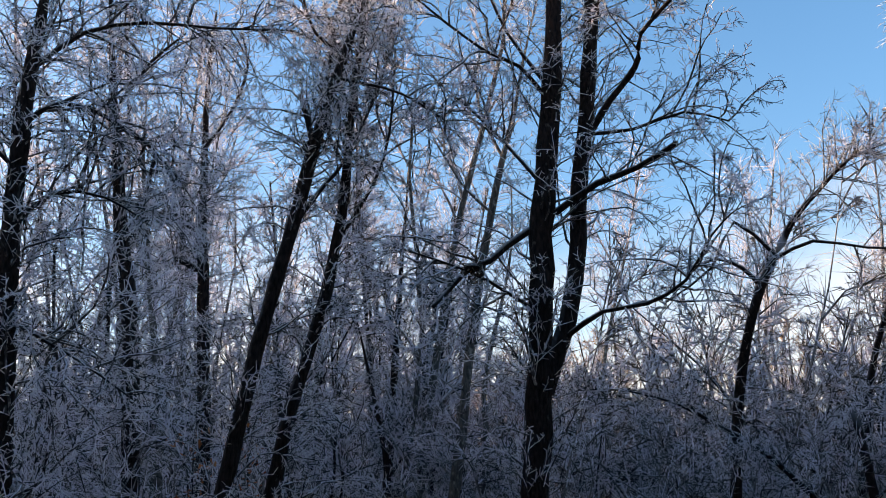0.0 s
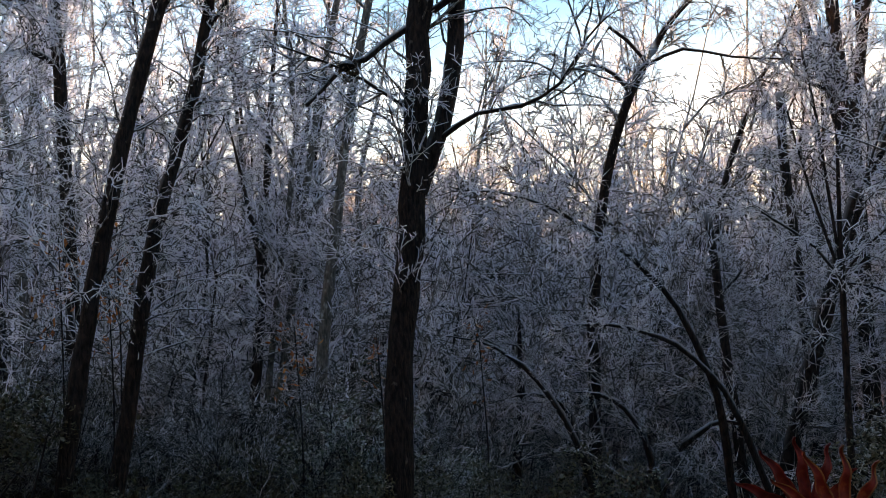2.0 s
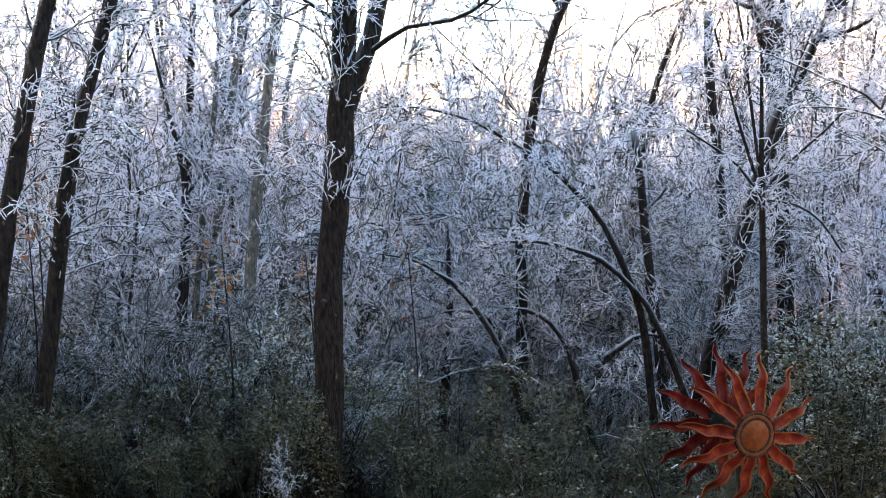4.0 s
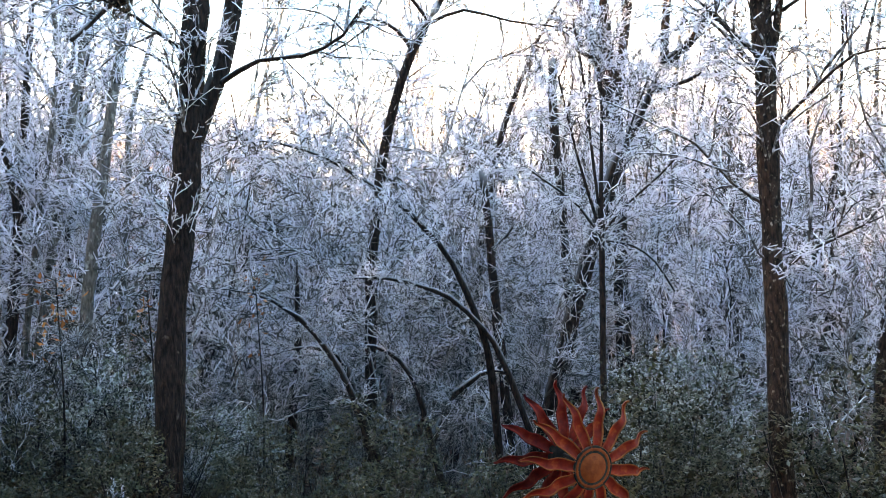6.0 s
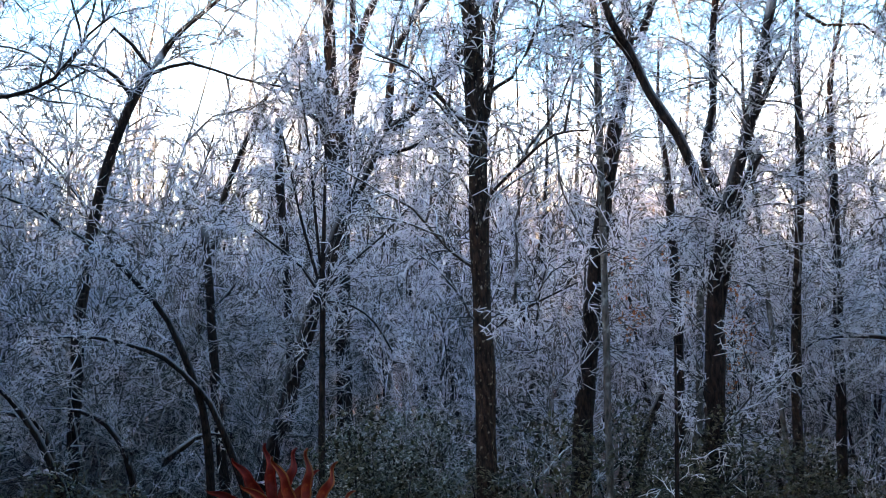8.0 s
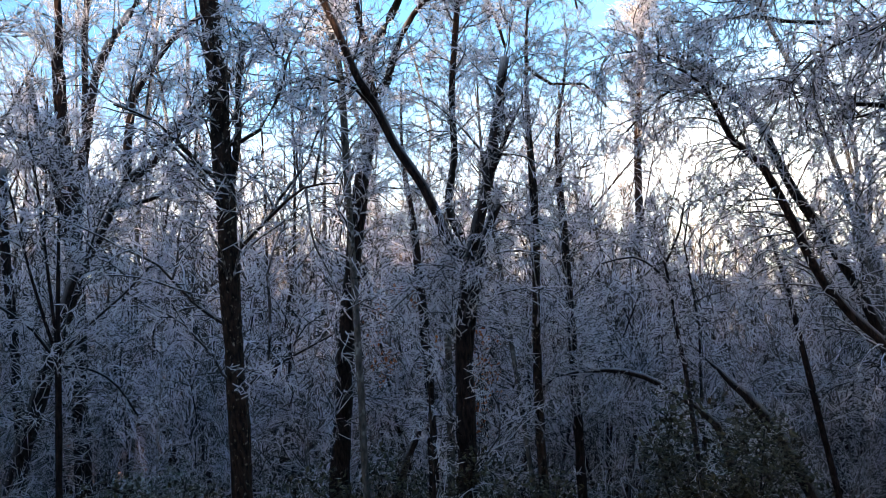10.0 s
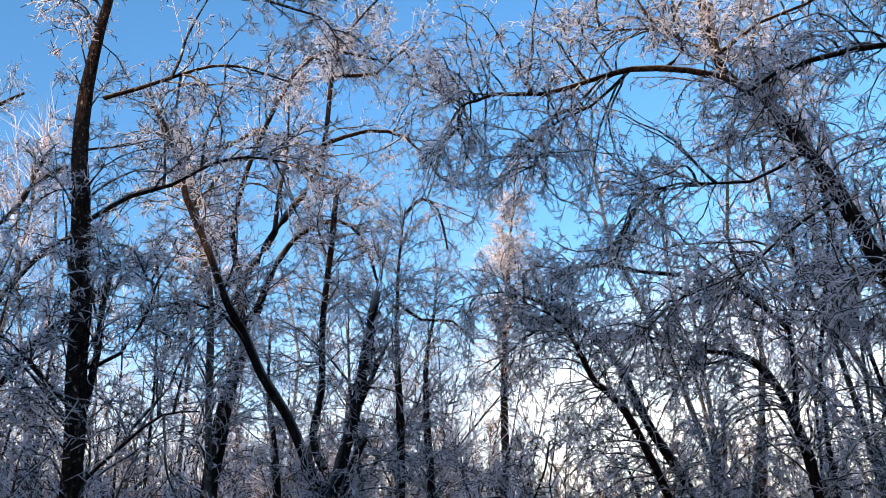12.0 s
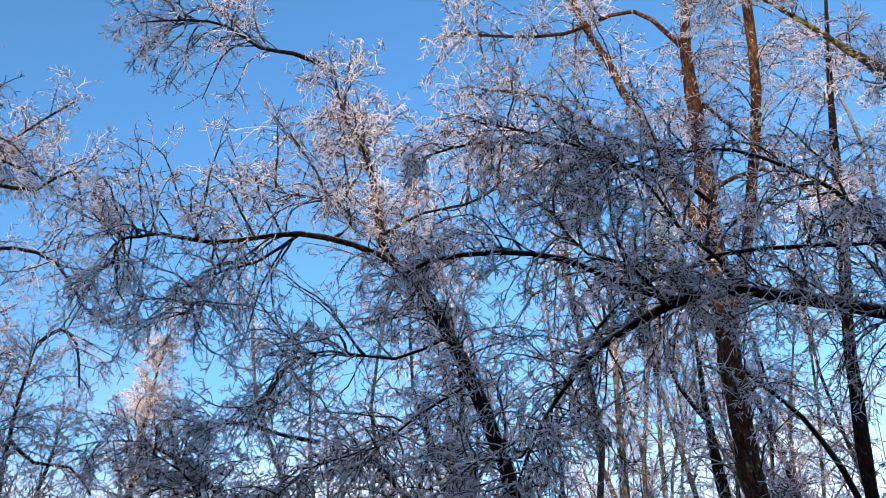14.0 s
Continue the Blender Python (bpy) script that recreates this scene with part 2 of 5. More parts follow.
def crown_mesh(name, rng, lines, count, length, fine=(6, 7), droop=0.10, thick=1.0, first=0.25, rise=0.35, mats=None, tip=0.28, light=False, wood=1.0):
    """Branches, branchlets and iced twigs round the given stem lines, as one mesh."""
    s = Soup()
    total = sum(np.linalg.norm(np.diff(q[:, :3], axis=0), axis=1).sum() for q in lines)
    for q in lines:
        seg = np.linalg.norm(np.diff(q[:, :3], axis=0), axis=1).sum()
        k = max(2, int(count * seg / total))
        p, way, who, u = offshoots(rng, q[None, :, :3], k, 1.0, first)
        way = unit(way + np.array([0, 0, rise]))
        size = length * (1.15 - 0.6 * u) * rng.uniform(0.45, 1.2, k)
        if light:
            one = branch_out(rng, p, way, size, 4, droop, 0.16)
            s.tubes(one, (0.006 + 0.007 * size)[:, None] * np.linspace(1, 0.3, 5) * thick * wood, 3, 0)
            p, way, who, u = offshoots(rng, one, fine[0], 0.7)
            two_len = size[who] * (1.1 - 0.65 * u) * rng.uniform(0.25, 0.6, len(u))
            two = branch_out(rng, p, way, two_len, 1, droop * 1.3, 0.18)
            s.spikes(two[:, 0], two[:, 1], np.full(len(u), 0.0066 * thick))
        else:
            # a branch rises, runs out and sags under its ice
            one = branch_out(rng, p, way, size, 7, droop * 1.05, 0.19)
            s.tubes(one, (0.005 + 0.0075 * size)[:, None] * np.linspace(1, 0.35, 8) * thick, 4, 0)
            p, way, who, u = offshoots(rng, one, fine[0], 0.78)
            two_len = size[who] * (1.1 - 0.65 * u) * rng.uniform(0.25, 0.65, len(u))
            two = branch_out(rng, p, way, two_len, 3, droop * 1.6, 0.28)
            s.tubes(two, np.full((len(u), 1), 0.0056 * thick) * np.array([1.0, 0.95, 0.85, 0.6]), 3, 1)
        p, way, who, u = offshoots(rng, two, fine[1], 0.85 if light else 0.98)
        l3 = np.minimum(two_len[who] * rng.uniform(0.3, 0.9, len(u)), tip * rng.uniform(0.45, 1.4, len(u)))[:, None]
        ends = p + unit(way + np.array([0, 0, -droop * (1.0 if light else 0.5)])) * l3
        if light:
            s.spikes(p, ends, np.full(len(u), 0.0054 * thick))
        else:
            s.tubes(np.stack([p, ends], 1), np.full((len(u), 1), 0.0050 * thick) * np.array([1.0, 0.8]), 3, 1)
    return s.mesh(name, mats or [TWIG, ICE])


def ground_z(x, y):
    """The lie of the land: a garden bank that falls away into the wood, an unseen ridge added on the sun's side for
    shade, lower land far off.
    """
    x, y = np.asarray(x, float), np.asarray(y, float)
    near = 0.1 + 2.1 / (1 + np.exp((y + 0.2 * np.abs(x) - 9.0) / 2.0))
    r = np.hypot(x, y)
    ease = np.clip((r - 42) / 100, 0, 1)
    open_side = 1 / (1 + np.exp(-(np.degrees(np.arctan2(x, y)) - 42) / 6))
    front = 1 / (1 + np.exp(-(y + 10) / 8))
    swell = 1 + 0.18 * np.sin(np.arctan2(x, y) * 9) + 0.1 * np.sin(np.arctan2(x, y) * 23 + 1)
    far = ease * ease * (3 - 2 * ease) * (20 * swell * front * (1 - open_side) - 4 * open_side)
    a = radians(SUN_AZ)
    along = x * math.sin(a) + y * math.cos(a)
    across = x * math.cos(a) - y * math.sin(a)
    # added ridge, out of view: shades the low wood, dips to light the left crowns
    window = 1 / (1 + np.exp(-(across + 110) / 12)) / (1 + np.exp((across - 42) / 3))
    ridge = (22.0 - 2.8 / (1 + np.exp(-(across - 6) / 1.5))) * np.exp(-((along - 52) / 16) ** 2) * window
    bumps = 0.22 * np.sin(x * 0.55 + 1.3) * np.cos(y * 0.47) + 0.12 * np.sin(x * 1.3 + y * 0.9)
    return near + far + ridge + bumps * np.clip((r - 2) / 6, 0, 1)


def polar(az, dist):
    return dist * math.sin(radians(az)), dist * math.cos(radians(az))


# ---- the ground ----
def build_ground():
    m, n, l, b = material("leaf_litter_soil", 0.95)
    big, small = noise_node(n, l, 0.35, 5), noise_node(n, l, 9, 8)
    earth = ramp(n, l, small, (0.3, (0.030, 0.012, 0.010)), (0.55, (0.095, 0.035, 0.027)), (0.75, (0.16, 0.085, 0.07)))
    frost = ramp(n, l, big, (0.55, (0, 0, 0)), (0.8, (0.35, 0.35, 0.35)))
    l.new(blend(n, l, frost, earth, (0.18, 0.15, 0.155)), b.inputs["Base Color"])
    relief(n, l, b, small, 1.0, 0.06)
    g = np.linspace(-1, 1, 191)
    c = np.sign(g) * (np.abs(g) * 40 + 2200 * np.abs(g) ** 5)
    X, Y = np.meshgrid(c, c)
    me = bpy.data.meshes.new("ground")
    i = np.arange(191 * 191).reshape(191, 191)
    quads = np.stack([i[:-1, :-1], i[:-1, 1:], i[1:, 1:], i[1:, :-1]], -1).reshape(-1, 4)
    me.from_pydata(np.stack([X, Y, ground_z(X, Y)], -1).reshape(-1, 3).tolist(), [], quads.tolist())
    me.materials.append(m)
    me.polygons.foreach_set("use_smooth", np.ones(len(quads), bool))
    return tagged(new("ground", me), "frosted woodland ground covered with brown leaf litter", "ground", kind="structure")


build_ground()


# ---- an unseen wall added behind the garden to shade the near trees ----
def build_shade_wall():
    m, n, l, b = material("dark_weathered_boards", 0.8)
    l.new(ramp(n, l, noise_node(n, l, 6, 6, (1, 1, 0.1)), (0.3, (0.06, 0.045, 0.035)), (0.7, (0.13, 0.1, 0.08))), b.inputs["Base Color"])
    bm = bmesh.new()
    bmesh.ops.create_cube(bm, size=1.0)
    bmesh.ops.scale(bm, vec=(16.0, 0.3, 7.6), verts=bm.verts)
    bmesh.ops.bevel(bm, geom=bm.edges[:], offset=0.02, segments=1, affect="EDGES")
    me = bpy.data.meshes.new("wall_shade")
    bm.to_mesh(me)
    bm.free()
    me.materials.append(m)
    wall = tagged(new("wall_shade", me), "plain dark wooden wall added unseen behind the garden to shade it", "wall", kind="structure")
    wall.location = (0.5, -2.2, 2.1 + 3.8)
    return wall


build_shade_wall()


# ---- trees with a shape of their own ----
def tree(seed, label, trunk, limbs=(), twigs=60, reach=1.5, bark=None, fine=(8, 7), group="", first=0.25, thick=1.0, droop=0.10, root=True, light=False, rise=0.35, crown_on="all", tip=0.08, broken=False):
    """A tree: trunk and limbs by a few (x, y, z, radius) points, and a crown of iced twigs."""
    rng = np.random.default_rng(seed)
    bark = bark or BARK
    trunk = [tuple(p) for p in trunk]
    if root:
        (x0, y0, z0, r0), (x1, y1, z1, r1) = trunk[0], trunk[1]
        g = float(ground_z(x0, y0)) - 0.12
        if z0 > g + 0.3:
            k = min((z0 - g) * 0.15, 0.5)
            drift = ((x0 - x1) / max(0.3, z1 - z0), (y0 - y1) / max(0.3, z1 - z0))
            xb, yb = x0 + max(-0.3, min(0.3, drift[0])) * (z0 - g), y0 + max(-0.3, min(0.3, drift[1])) * (z0 - g)
            trunk.insert(0, (xb, yb, float(ground_z(xb, yb)) - 0.12, r0 * 1.08))
    base = Vector(trunk[0][:3])
    local = lambda pts: curve_through([(p[0] - base.x, p[1] - base.y, p[2] - base.z, p[3]) for p in pts])
    top = tagged(new("tree"), label, "tree", group)
    top.location = base
    line = local(trunk)
    if not broken:
        k = len(line) // 3
        line[-k:, 3] *= np.linspace(1, 0.25, k)
    hang("trunk", stem_mesh("trunk", line, bark, rng, 10, 0.15 if root else 0), top)
    lines = [line]
    for pts in limbs:
        q = local(pts)
        hang("limb", stem_mesh("limb", q, bark, rng, 7), top)
        lines.append(q)
    if twigs:
        use = lines if crown_on == "all" else lines[1:]
        hang("crown", crown_mesh("crown", rng, use, twigs, reach, fine, droop, thick, first, rise, tip=tip, light=light, mats=[BARK_PALE, ICE] if light else None), top, "fine twigs coated in clear ice")
    return top


tree(101, "dark twin-stemmed tree with iced spreading twigs",
    [(-4.98, 8.27, 1.38, 0.168), (-4.89, 8.30, 2.86, 0.155), (-4.84, 8.33, 3.96, 0.145), (-4.74, 8.39, 4.94, 0.137), (-4.64, 8.43, 6.70, 0.133), (-4.61, 8.45, 7.33, 0.126), (-4.51, 8.46, 8.08, 0.120), (-4.42, 8.50, 8.97, 0.115), (-4.37, 8.54, 9.90, 0.109), (-4.30, 8.58, 10.96, 0.104), (-4.26, 8.63, 12.06, 0.098)],
    [
        [(-4.67, 8.41, 5.39, 0.105), (-4.44, 8.58, 6.15, 0.101), (-4.32, 8.69, 7.02, 0.098), (-4.30, 8.75, 7.68, 0.094), (-4.21, 8.80, 8.32, 0.091), (-4.15, 8.87, 9.04, 0.087), (-4.08, 8.97, 10.01, 0.084), (-3.96, 9.07, 10.94, 0.081)],
        [(-4.70, 8.40, 7.16, 0.043), (-4.90, 8.16, 6.94, 0.038), (-5.00, 7.98, 6.75, 0.033), (-5.12, 7.79, 6.66, 0.029), (-5.27, 7.57, 6.37, 0.024), (-5.33, 7.41, 6.20, 0.020)],
        [(-4.48, 8.51, 7.32, 0.040), (-3.98, 8.54, 7.55, 0.035), (-3.51, 8.52, 7.61, 0.031), (-3.05, 8.47, 7.75, 0.027)],
        [(-4.06, 8.68, 8.25, 0.044), (-3.81, 8.64, 8.50, 0.040), (-3.55, 8.61, 8.71, 0.036), (-3.40, 8.52, 8.83, 0.031), (-3.31, 8.42, 9.05, 0.027), (-2.97, 8.41, 9.30, 0.023), (-2.65, 8.39, 9.60, 0.019)],
        [(-4.44, 8.53, 5.96, 0.030), (-4.02, 8.56, 6.17, 0.025), (-3.55, 8.59, 6.19, 0.021), (-3.13, 8.58, 6.36, 0.017), (-2.81, 8.52, 6.74, 0.012), (-2.57, 8.43, 6.89, 0.008)],
        [(-4.51, 8.46, 8.70, 0.026), (-4.68, 8.22, 9.01, 0.022), (-4.94, 7.93, 9.16, 0.018), (-5.23, 7.58, 9.46, 0.014), (-5.41, 7.31, 9.68, 0.010)],
        [(-4.59, 8.44, 7.65, 0.022), (-5.04, 8.39, 8.27, 0.018), (-5.47, 8.35, 8.79, 0.015), (-5.85, 8.34, 9.20, 0.010)],
        [(-4.11, 8.65, 8.19, 0.022), (-3.63, 8.77, 8.16, 0.018), (-3.08, 8.86, 8.24, 0.014), (-2.64, 8.90, 8.03, 0.009)],
        [(-4.66, 8.42, 6.21, 0.021), (-5.01, 7.98, 6.53, 0.017), (-5.24, 7.59, 6.67, 0.013), (-5.57, 7.09, 6.80, 0.009)],
        [(-4.53, 8.45, 8.91, 0.023), (-4.91, 8.38, 9.58, 0.019), (-5.24, 8.35, 10.44, 0.015), (-5.59, 8.29, 11.19, 0.011)],
    ], twigs=241, reach=1.5, first=0.2, droop=0.05)
tree(102, "dark leaning tree with a burl and thin iced twigs",
    [(-7.52, 6.30, 1.82, 0.091), (-7.41, 6.39, 3.10, 0.086), (-7.29, 6.53, 4.40, 0.082), (-7.16, 6.68, 5.50, 0.079), (-7.01, 6.88, 6.63, 0.077), (-6.85, 7.02, 7.46, 0.075), (-6.73, 7.11, 8.19, 0.074), (-6.59, 7.24, 8.91, 0.072), (-6.42, 7.38, 9.64, 0.070), (-6.30, 7.50, 10.26, 0.068), (-6.15, 7.63, 11.05, 0.066)],
    [
        [(-6.73, 7.11, 8.18, 0.039), (-6.78, 7.05, 8.50, 0.034), (-6.84, 6.99, 8.82, 0.030)],
        [(-6.89, 6.98, 7.26, 0.028), (-6.73, 7.28, 7.77, 0.025), (-6.62, 7.54, 8.17, 0.021), (-6.48, 7.83, 8.96, 0.018), (-6.34, 8.09, 9.94, 0.014)],
        [(-6.54, 7.28, 9.05, 0.023), (-6.04, 7.49, 8.87, 0.019), (-5.64, 7.59, 8.62, 0.014), (-5.29, 7.63, 8.30, 0.009)],
        [(-6.50, 7.32, 9.35, 0.024), (-6.74, 7.10, 9.62, 0.019), (-6.85, 7.00, 10.06, 0.015), (-6.90, 6.95, 10.52, 0.011)],
    ], twigs=165, reach=1.3, first=0.25, droop=0.05)
tree(103, "dark leaning tree beside its twin with frosted crown",
    [(-7.34, 7.09, 3.48, 0.083), (-7.25, 7.17, 4.41, 0.079), (-7.16, 7.26, 5.16, 0.075), (-7.03, 7.39, 5.86, 0.071), (-6.90, 7.55, 6.62, 0.068), (-6.83, 7.61, 7.16, 0.064), (-6.73, 7.65, 7.81, 0.060), (-6.70, 7.68, 8.67, 0.057), (-6.61, 7.76, 9.72, 0.055), (-6.50, 7.84, 10.83, 0.052)],
    [
        [(-6.81, 7.62, 7.22, 0.023), (-6.49, 7.85, 7.89, 0.019), (-6.34, 7.97, 8.53, 0.015), (-6.28, 8.01, 9.57, 0.011)],
        [(-6.72, 7.66, 8.09, 0.023), (-6.95, 7.45, 8.81, 0.019), (-6.86, 7.53, 9.71, 0.015), (-7.03, 7.38, 10.63, 0.011)],
    ], twigs=156, reach=1.3, first=0.25)
tree(104, "dark tall tree with drooping iced branches",
    [(-7.95, 4.61, 4.29, 0.106), (-7.99, 4.55, 5.26, 0.099), (-8.02, 4.50, 5.98, 0.093), (-8.04, 4.45, 7.11, 0.089), (-8.04, 4.44, 8.10, 0.084), (-8.02, 4.48, 8.92, 0.079), (-8.02, 4.50, 9.64, 0.074), (-8.11, 4.51, 10.59, 0.068)],
    [
        [(-8.04, 4.44, 7.86, 0.030), (-7.80, 4.67, 8.11, 0.025), (-7.46, 5.02, 7.97, 0.019), (-7.16, 5.27, 7.68, 0.014), (-6.87, 5.48, 7.26, 0.009)],
        [(-8.03, 4.47, 8.47, 0.028), (-7.92, 4.90, 9.02, 0.024), (-7.69, 5.47, 9.33, 0.020), (-7.36, 6.12, 9.45, 0.015), (-6.85, 6.85, 9.58, 0.010)],
        [(-8.04, 4.46, 6.84, 0.026), (-7.78, 4.70, 7.18, 0.020), (-7.45, 5.03, 7.15, 0.014), (-7.17, 5.29, 6.92, 0.009)],
        [(-8.04, 4.44, 7.40, 0.027), (-8.22, 4.13, 7.68, 0.021), (-8.39, 3.77, 7.82, 0.015), (-8.58, 3.55, 7.76, 0.009)],
        [(-8.02, 4.50, 5.98, 0.026), (-7.70, 4.70, 5.75, 0.019), (-7.37, 4.91, 5.53, 0.014), (-7.02, 5.15, 5.23, 0.008)],
    ], twigs=276, reach=1.5, first=0.1)
tree(105, "dark straight tree with frosted side twigs",
    [(-10.42, 7.80, 4.40, 0.118), (-10.49, 7.70, 6.21, 0.109), (-10.57, 7.59, 7.36, 0.100), (-10.65, 7.46, 8.15, 0.091), (-10.74, 7.30, 9.57, 0.083), (-10.83, 7.18, 10.78, 0.074), (-10.91, 7.06, 12.07, 0.065)],
    [
        [(-10.61, 7.50, 7.90, 0.033), (-10.42, 7.80, 8.36, 0.026), (-10.14, 8.16, 8.40, 0.019), (-9.79, 8.54, 8.86, 0.013)],
        [(-10.70, 7.39, 8.97, 0.034), (-11.01, 6.90, 9.41, 0.027), (-11.26, 6.47, 10.00, 0.020), (-11.41, 6.19, 10.28, 0.013)],
        [(-10.76, 7.27, 9.82, 0.030), (-10.55, 7.57, 10.60, 0.022), (-10.24, 7.99, 11.23, 0.014)],
    ], twigs=195, reach=1.4, first=0.15, light=True, tip=0.22, thick=1.05, fine=(8, 5))
tree(106, "slender tree with a broken side stub",
    [(-11.36, 9.81, 4.62, 0.109), (-11.44, 9.73, 6.58, 0.101), (-11.50, 9.66, 8.13, 0.094), (-11.54, 9.61, 8.70, 0.086), (-11.54, 9.58, 9.88, 0.078), (-11.55, 9.55, 11.43, 0.071), (-11.51, 9.61, 12.86, 0.063)],
    [
        [(-11.51, 9.65, 8.09, 0.061), (-11.64, 9.49, 8.22, 0.057), (-11.77, 9.32, 8.31, 0.052)],
        [(-11.54, 9.61, 8.70, 0.033), (-11.69, 9.42, 8.88, 0.027), (-11.97, 9.07, 8.99, 0.021), (-12.25, 8.64, 8.79, 0.014)],
        [(-11.54, 9.58, 10.29, 0.034), (-11.28, 9.86, 10.94, 0.028), (-11.12, 10.04, 11.82, 0.022), (-11.21, 9.95, 12.47, 0.016)],
    ], twigs=143, reach=1.3, first=0.15, light=True, tip=0.22, thick=1.05, fine=(8, 5))
tree(107, "thin dark tree deep in the frosted wood",
    [(-13.35, 10.55, 4.52, 0.072), (-13.39, 10.50, 5.83, 0.066), (-13.47, 10.40, 6.89, 0.060), (-13.62, 10.20, 8.62, 0.055), (-13.74, 10.00, 10.55, 0.051), (-13.77, 9.95, 12.26, 0.046)],
    [], twigs=75, reach=1.3, bark=BARK_YOUNG, light=True, tip=0.22, thick=1.05, fine=(8, 5))
tree(108, "thin leaning tree with iced twigs",
    [(-9.43, 11.68, 3.12, 0.064), (-9.36, 11.75, 4.34, 0.056), (-9.38, 11.72, 5.23, 0.049), (-9.52, 11.61, 6.03, 0.042), (-9.68, 11.47, 7.03, 0.035), (-9.78, 11.38, 7.54, 0.028)],
    [
        [(-9.35, 11.74, 4.88, 0.032), (-9.16, 11.89, 5.22, 0.025), (-9.17, 11.89, 5.84, 0.018)],
    ], twigs=40, reach=1.0, first=0.4, light=True, tip=0.22, thick=1.05, fine=(8, 5))
tree(109, "slim upright tree with iced twigs",
    [(-10.06, 12.46, 3.44, 0.077), (-9.94, 12.55, 5.50, 0.070), (-9.89, 12.59, 6.64, 0.063), (-9.80, 12.67, 8.54, 0.056), (-9.74, 12.72, 9.49, 0.049), (-9.66, 12.74, 10.66, 0.042)],
    [], twigs=75, reach=1.1, light=True, tip=0.22, thick=1.05, fine=(8, 5))
tree(110, "slim forked tree with iced twigs",
    [(-9.43, 12.95, 3.39, 0.087), (-9.41, 12.97, 4.91, 0.077), (-9.47, 12.92, 6.15, 0.068), (-9.47, 12.92, 6.92, 0.059), (-9.31, 13.04, 7.72, 0.050), (-9.38, 12.99, 9.18, 0.041)],
    [
        [(-9.41, 12.97, 4.91, 0.044), (-9.22, 13.10, 5.95, 0.036), (-9.25, 13.08, 6.81, 0.028), (-9.13, 13.17, 7.76, 0.020)],
    ], twigs=75, reach=1.1, light=True, tip=0.22, thick=1.05, fine=(8, 5))
tree(111, "grey-barked tree leaning beside the twin tree",
    [(-7.54, 10.63, 2.71, 0.087), (-7.44, 10.69, 4.10, 0.080), (-7.32, 10.77, 5.18, 0.074), (-7.10, 10.92, 7.17, 0.069), (-6.87, 11.05, 8.52, 0.064), (-6.69, 11.13, 9.38, 0.059), (-6.55, 11.21, 9.92, 0.053), (-6.39, 11.30, 10.85, 0.047), (-6.16, 11.44, 12.01, 0.042)],
    [
        [(-6.87, 11.05, 8.52, 0.025), (-7.20, 10.81, 8.95, 0.019), (-7.54, 10.57, 9.69, 0.013)],
        [(-6.69, 11.13, 9.38, 0.026), (-6.96, 10.96, 10.13, 0.020), (-7.02, 10.92, 10.90, 0.013)],
    ], twigs=84, reach=1.2, first=0.35, bark=BARK_YOUNG, light=True, tip=0.22, thick=1.05, fine=(8, 5))
tree(112, "thin tree behind the twin-stemmed trunk",
    [(-9.32, 14.25, 3.29, 0.062), (-9.18, 14.33, 5.53, 0.054), (-9.16, 14.35, 6.76, 0.047), (-8.72, 14.62, 8.91, 0.040), (-8.62, 14.64, 10.45, 0.033)],
    [], twigs=56, reach=1.1, bark=BARK_YOUNG, light=True, tip=0.22, thick=1.05, fine=(8, 5))
tree(113, "dark curved tree bowed over by ice",
    [(-4.47, 13.24, 3.01, 0.089), (-4.41, 13.15, 4.17, 0.083), (-4.28, 13.09, 4.99, 0.078), (-4.15, 13.03, 5.80, 0.073), (-3.95, 12.99, 6.54, 0.068), (-3.66, 12.97, 7.27, 0.063), (-3.32, 12.99, 7.83, 0.058), (-3.10, 12.94, 8.14, 0.053), (-2.70, 12.92, 8.49, 0.048), (-2.28, 12.91, 8.82, 0.043), (-1.93, 12.86, 8.89, 0.038)],
    [
        [(-3.66, 12.97, 7.27, 0.038), (-3.86, 12.91, 7.55, 0.031), (-4.17, 12.81, 7.73, 0.024), (-4.54, 12.68, 7.63, 0.017)],
        [(-3.44, 13.03, 7.65, 0.030), (-2.89, 13.00, 7.80, 0.024), (-2.22, 12.96, 7.57, 0.018), (-1.28, 12.92, 7.37, 0.012)],
        [(-3.30, 12.58, 7.56, 0.028), (-3.73, 12.29, 8.06, 0.023), (-4.02, 12.03, 7.40, 0.017), (-4.54, 11.66, 6.94, 0.012)],
    ], twigs=117, reach=1.4, first=0.4, droop=0.16, light=True, tip=0.22, thick=1.05, fine=(8, 5))
tree(114, "broken dead stub trunk with small iced shoots",
    [(-2.62, 13.73, 3.02, 0.072), (-2.68, 13.72, 3.69, 0.066), (-2.73, 13.71, 4.53, 0.061), (-2.82, 13.69, 5.56, 0.055)],
    [
        [(-2.69, 13.72, 4.38, 0.025), (-2.48, 13.76, 4.58, 0.019), (-2.34, 13.79, 4.79, 0.013)],
    ], twigs=14, reach=0.7, first=0.4, broken=True, light=True, tip=0.22, thick=1.05, fine=(8, 5))
tree(115, "dark broken-topped trunk with iced branches",
    [(-1.73, 14.88, 4.04, 0.072), (-1.79, 14.88, 5.31, 0.070), (-1.88, 14.87, 6.50, 0.067), (-1.88, 14.87, 7.43, 0.065)],
    [], twigs=60, reach=1.1, first=0.3, broken=True, light=True, tip=0.22, thick=1.05, fine=(8, 5))
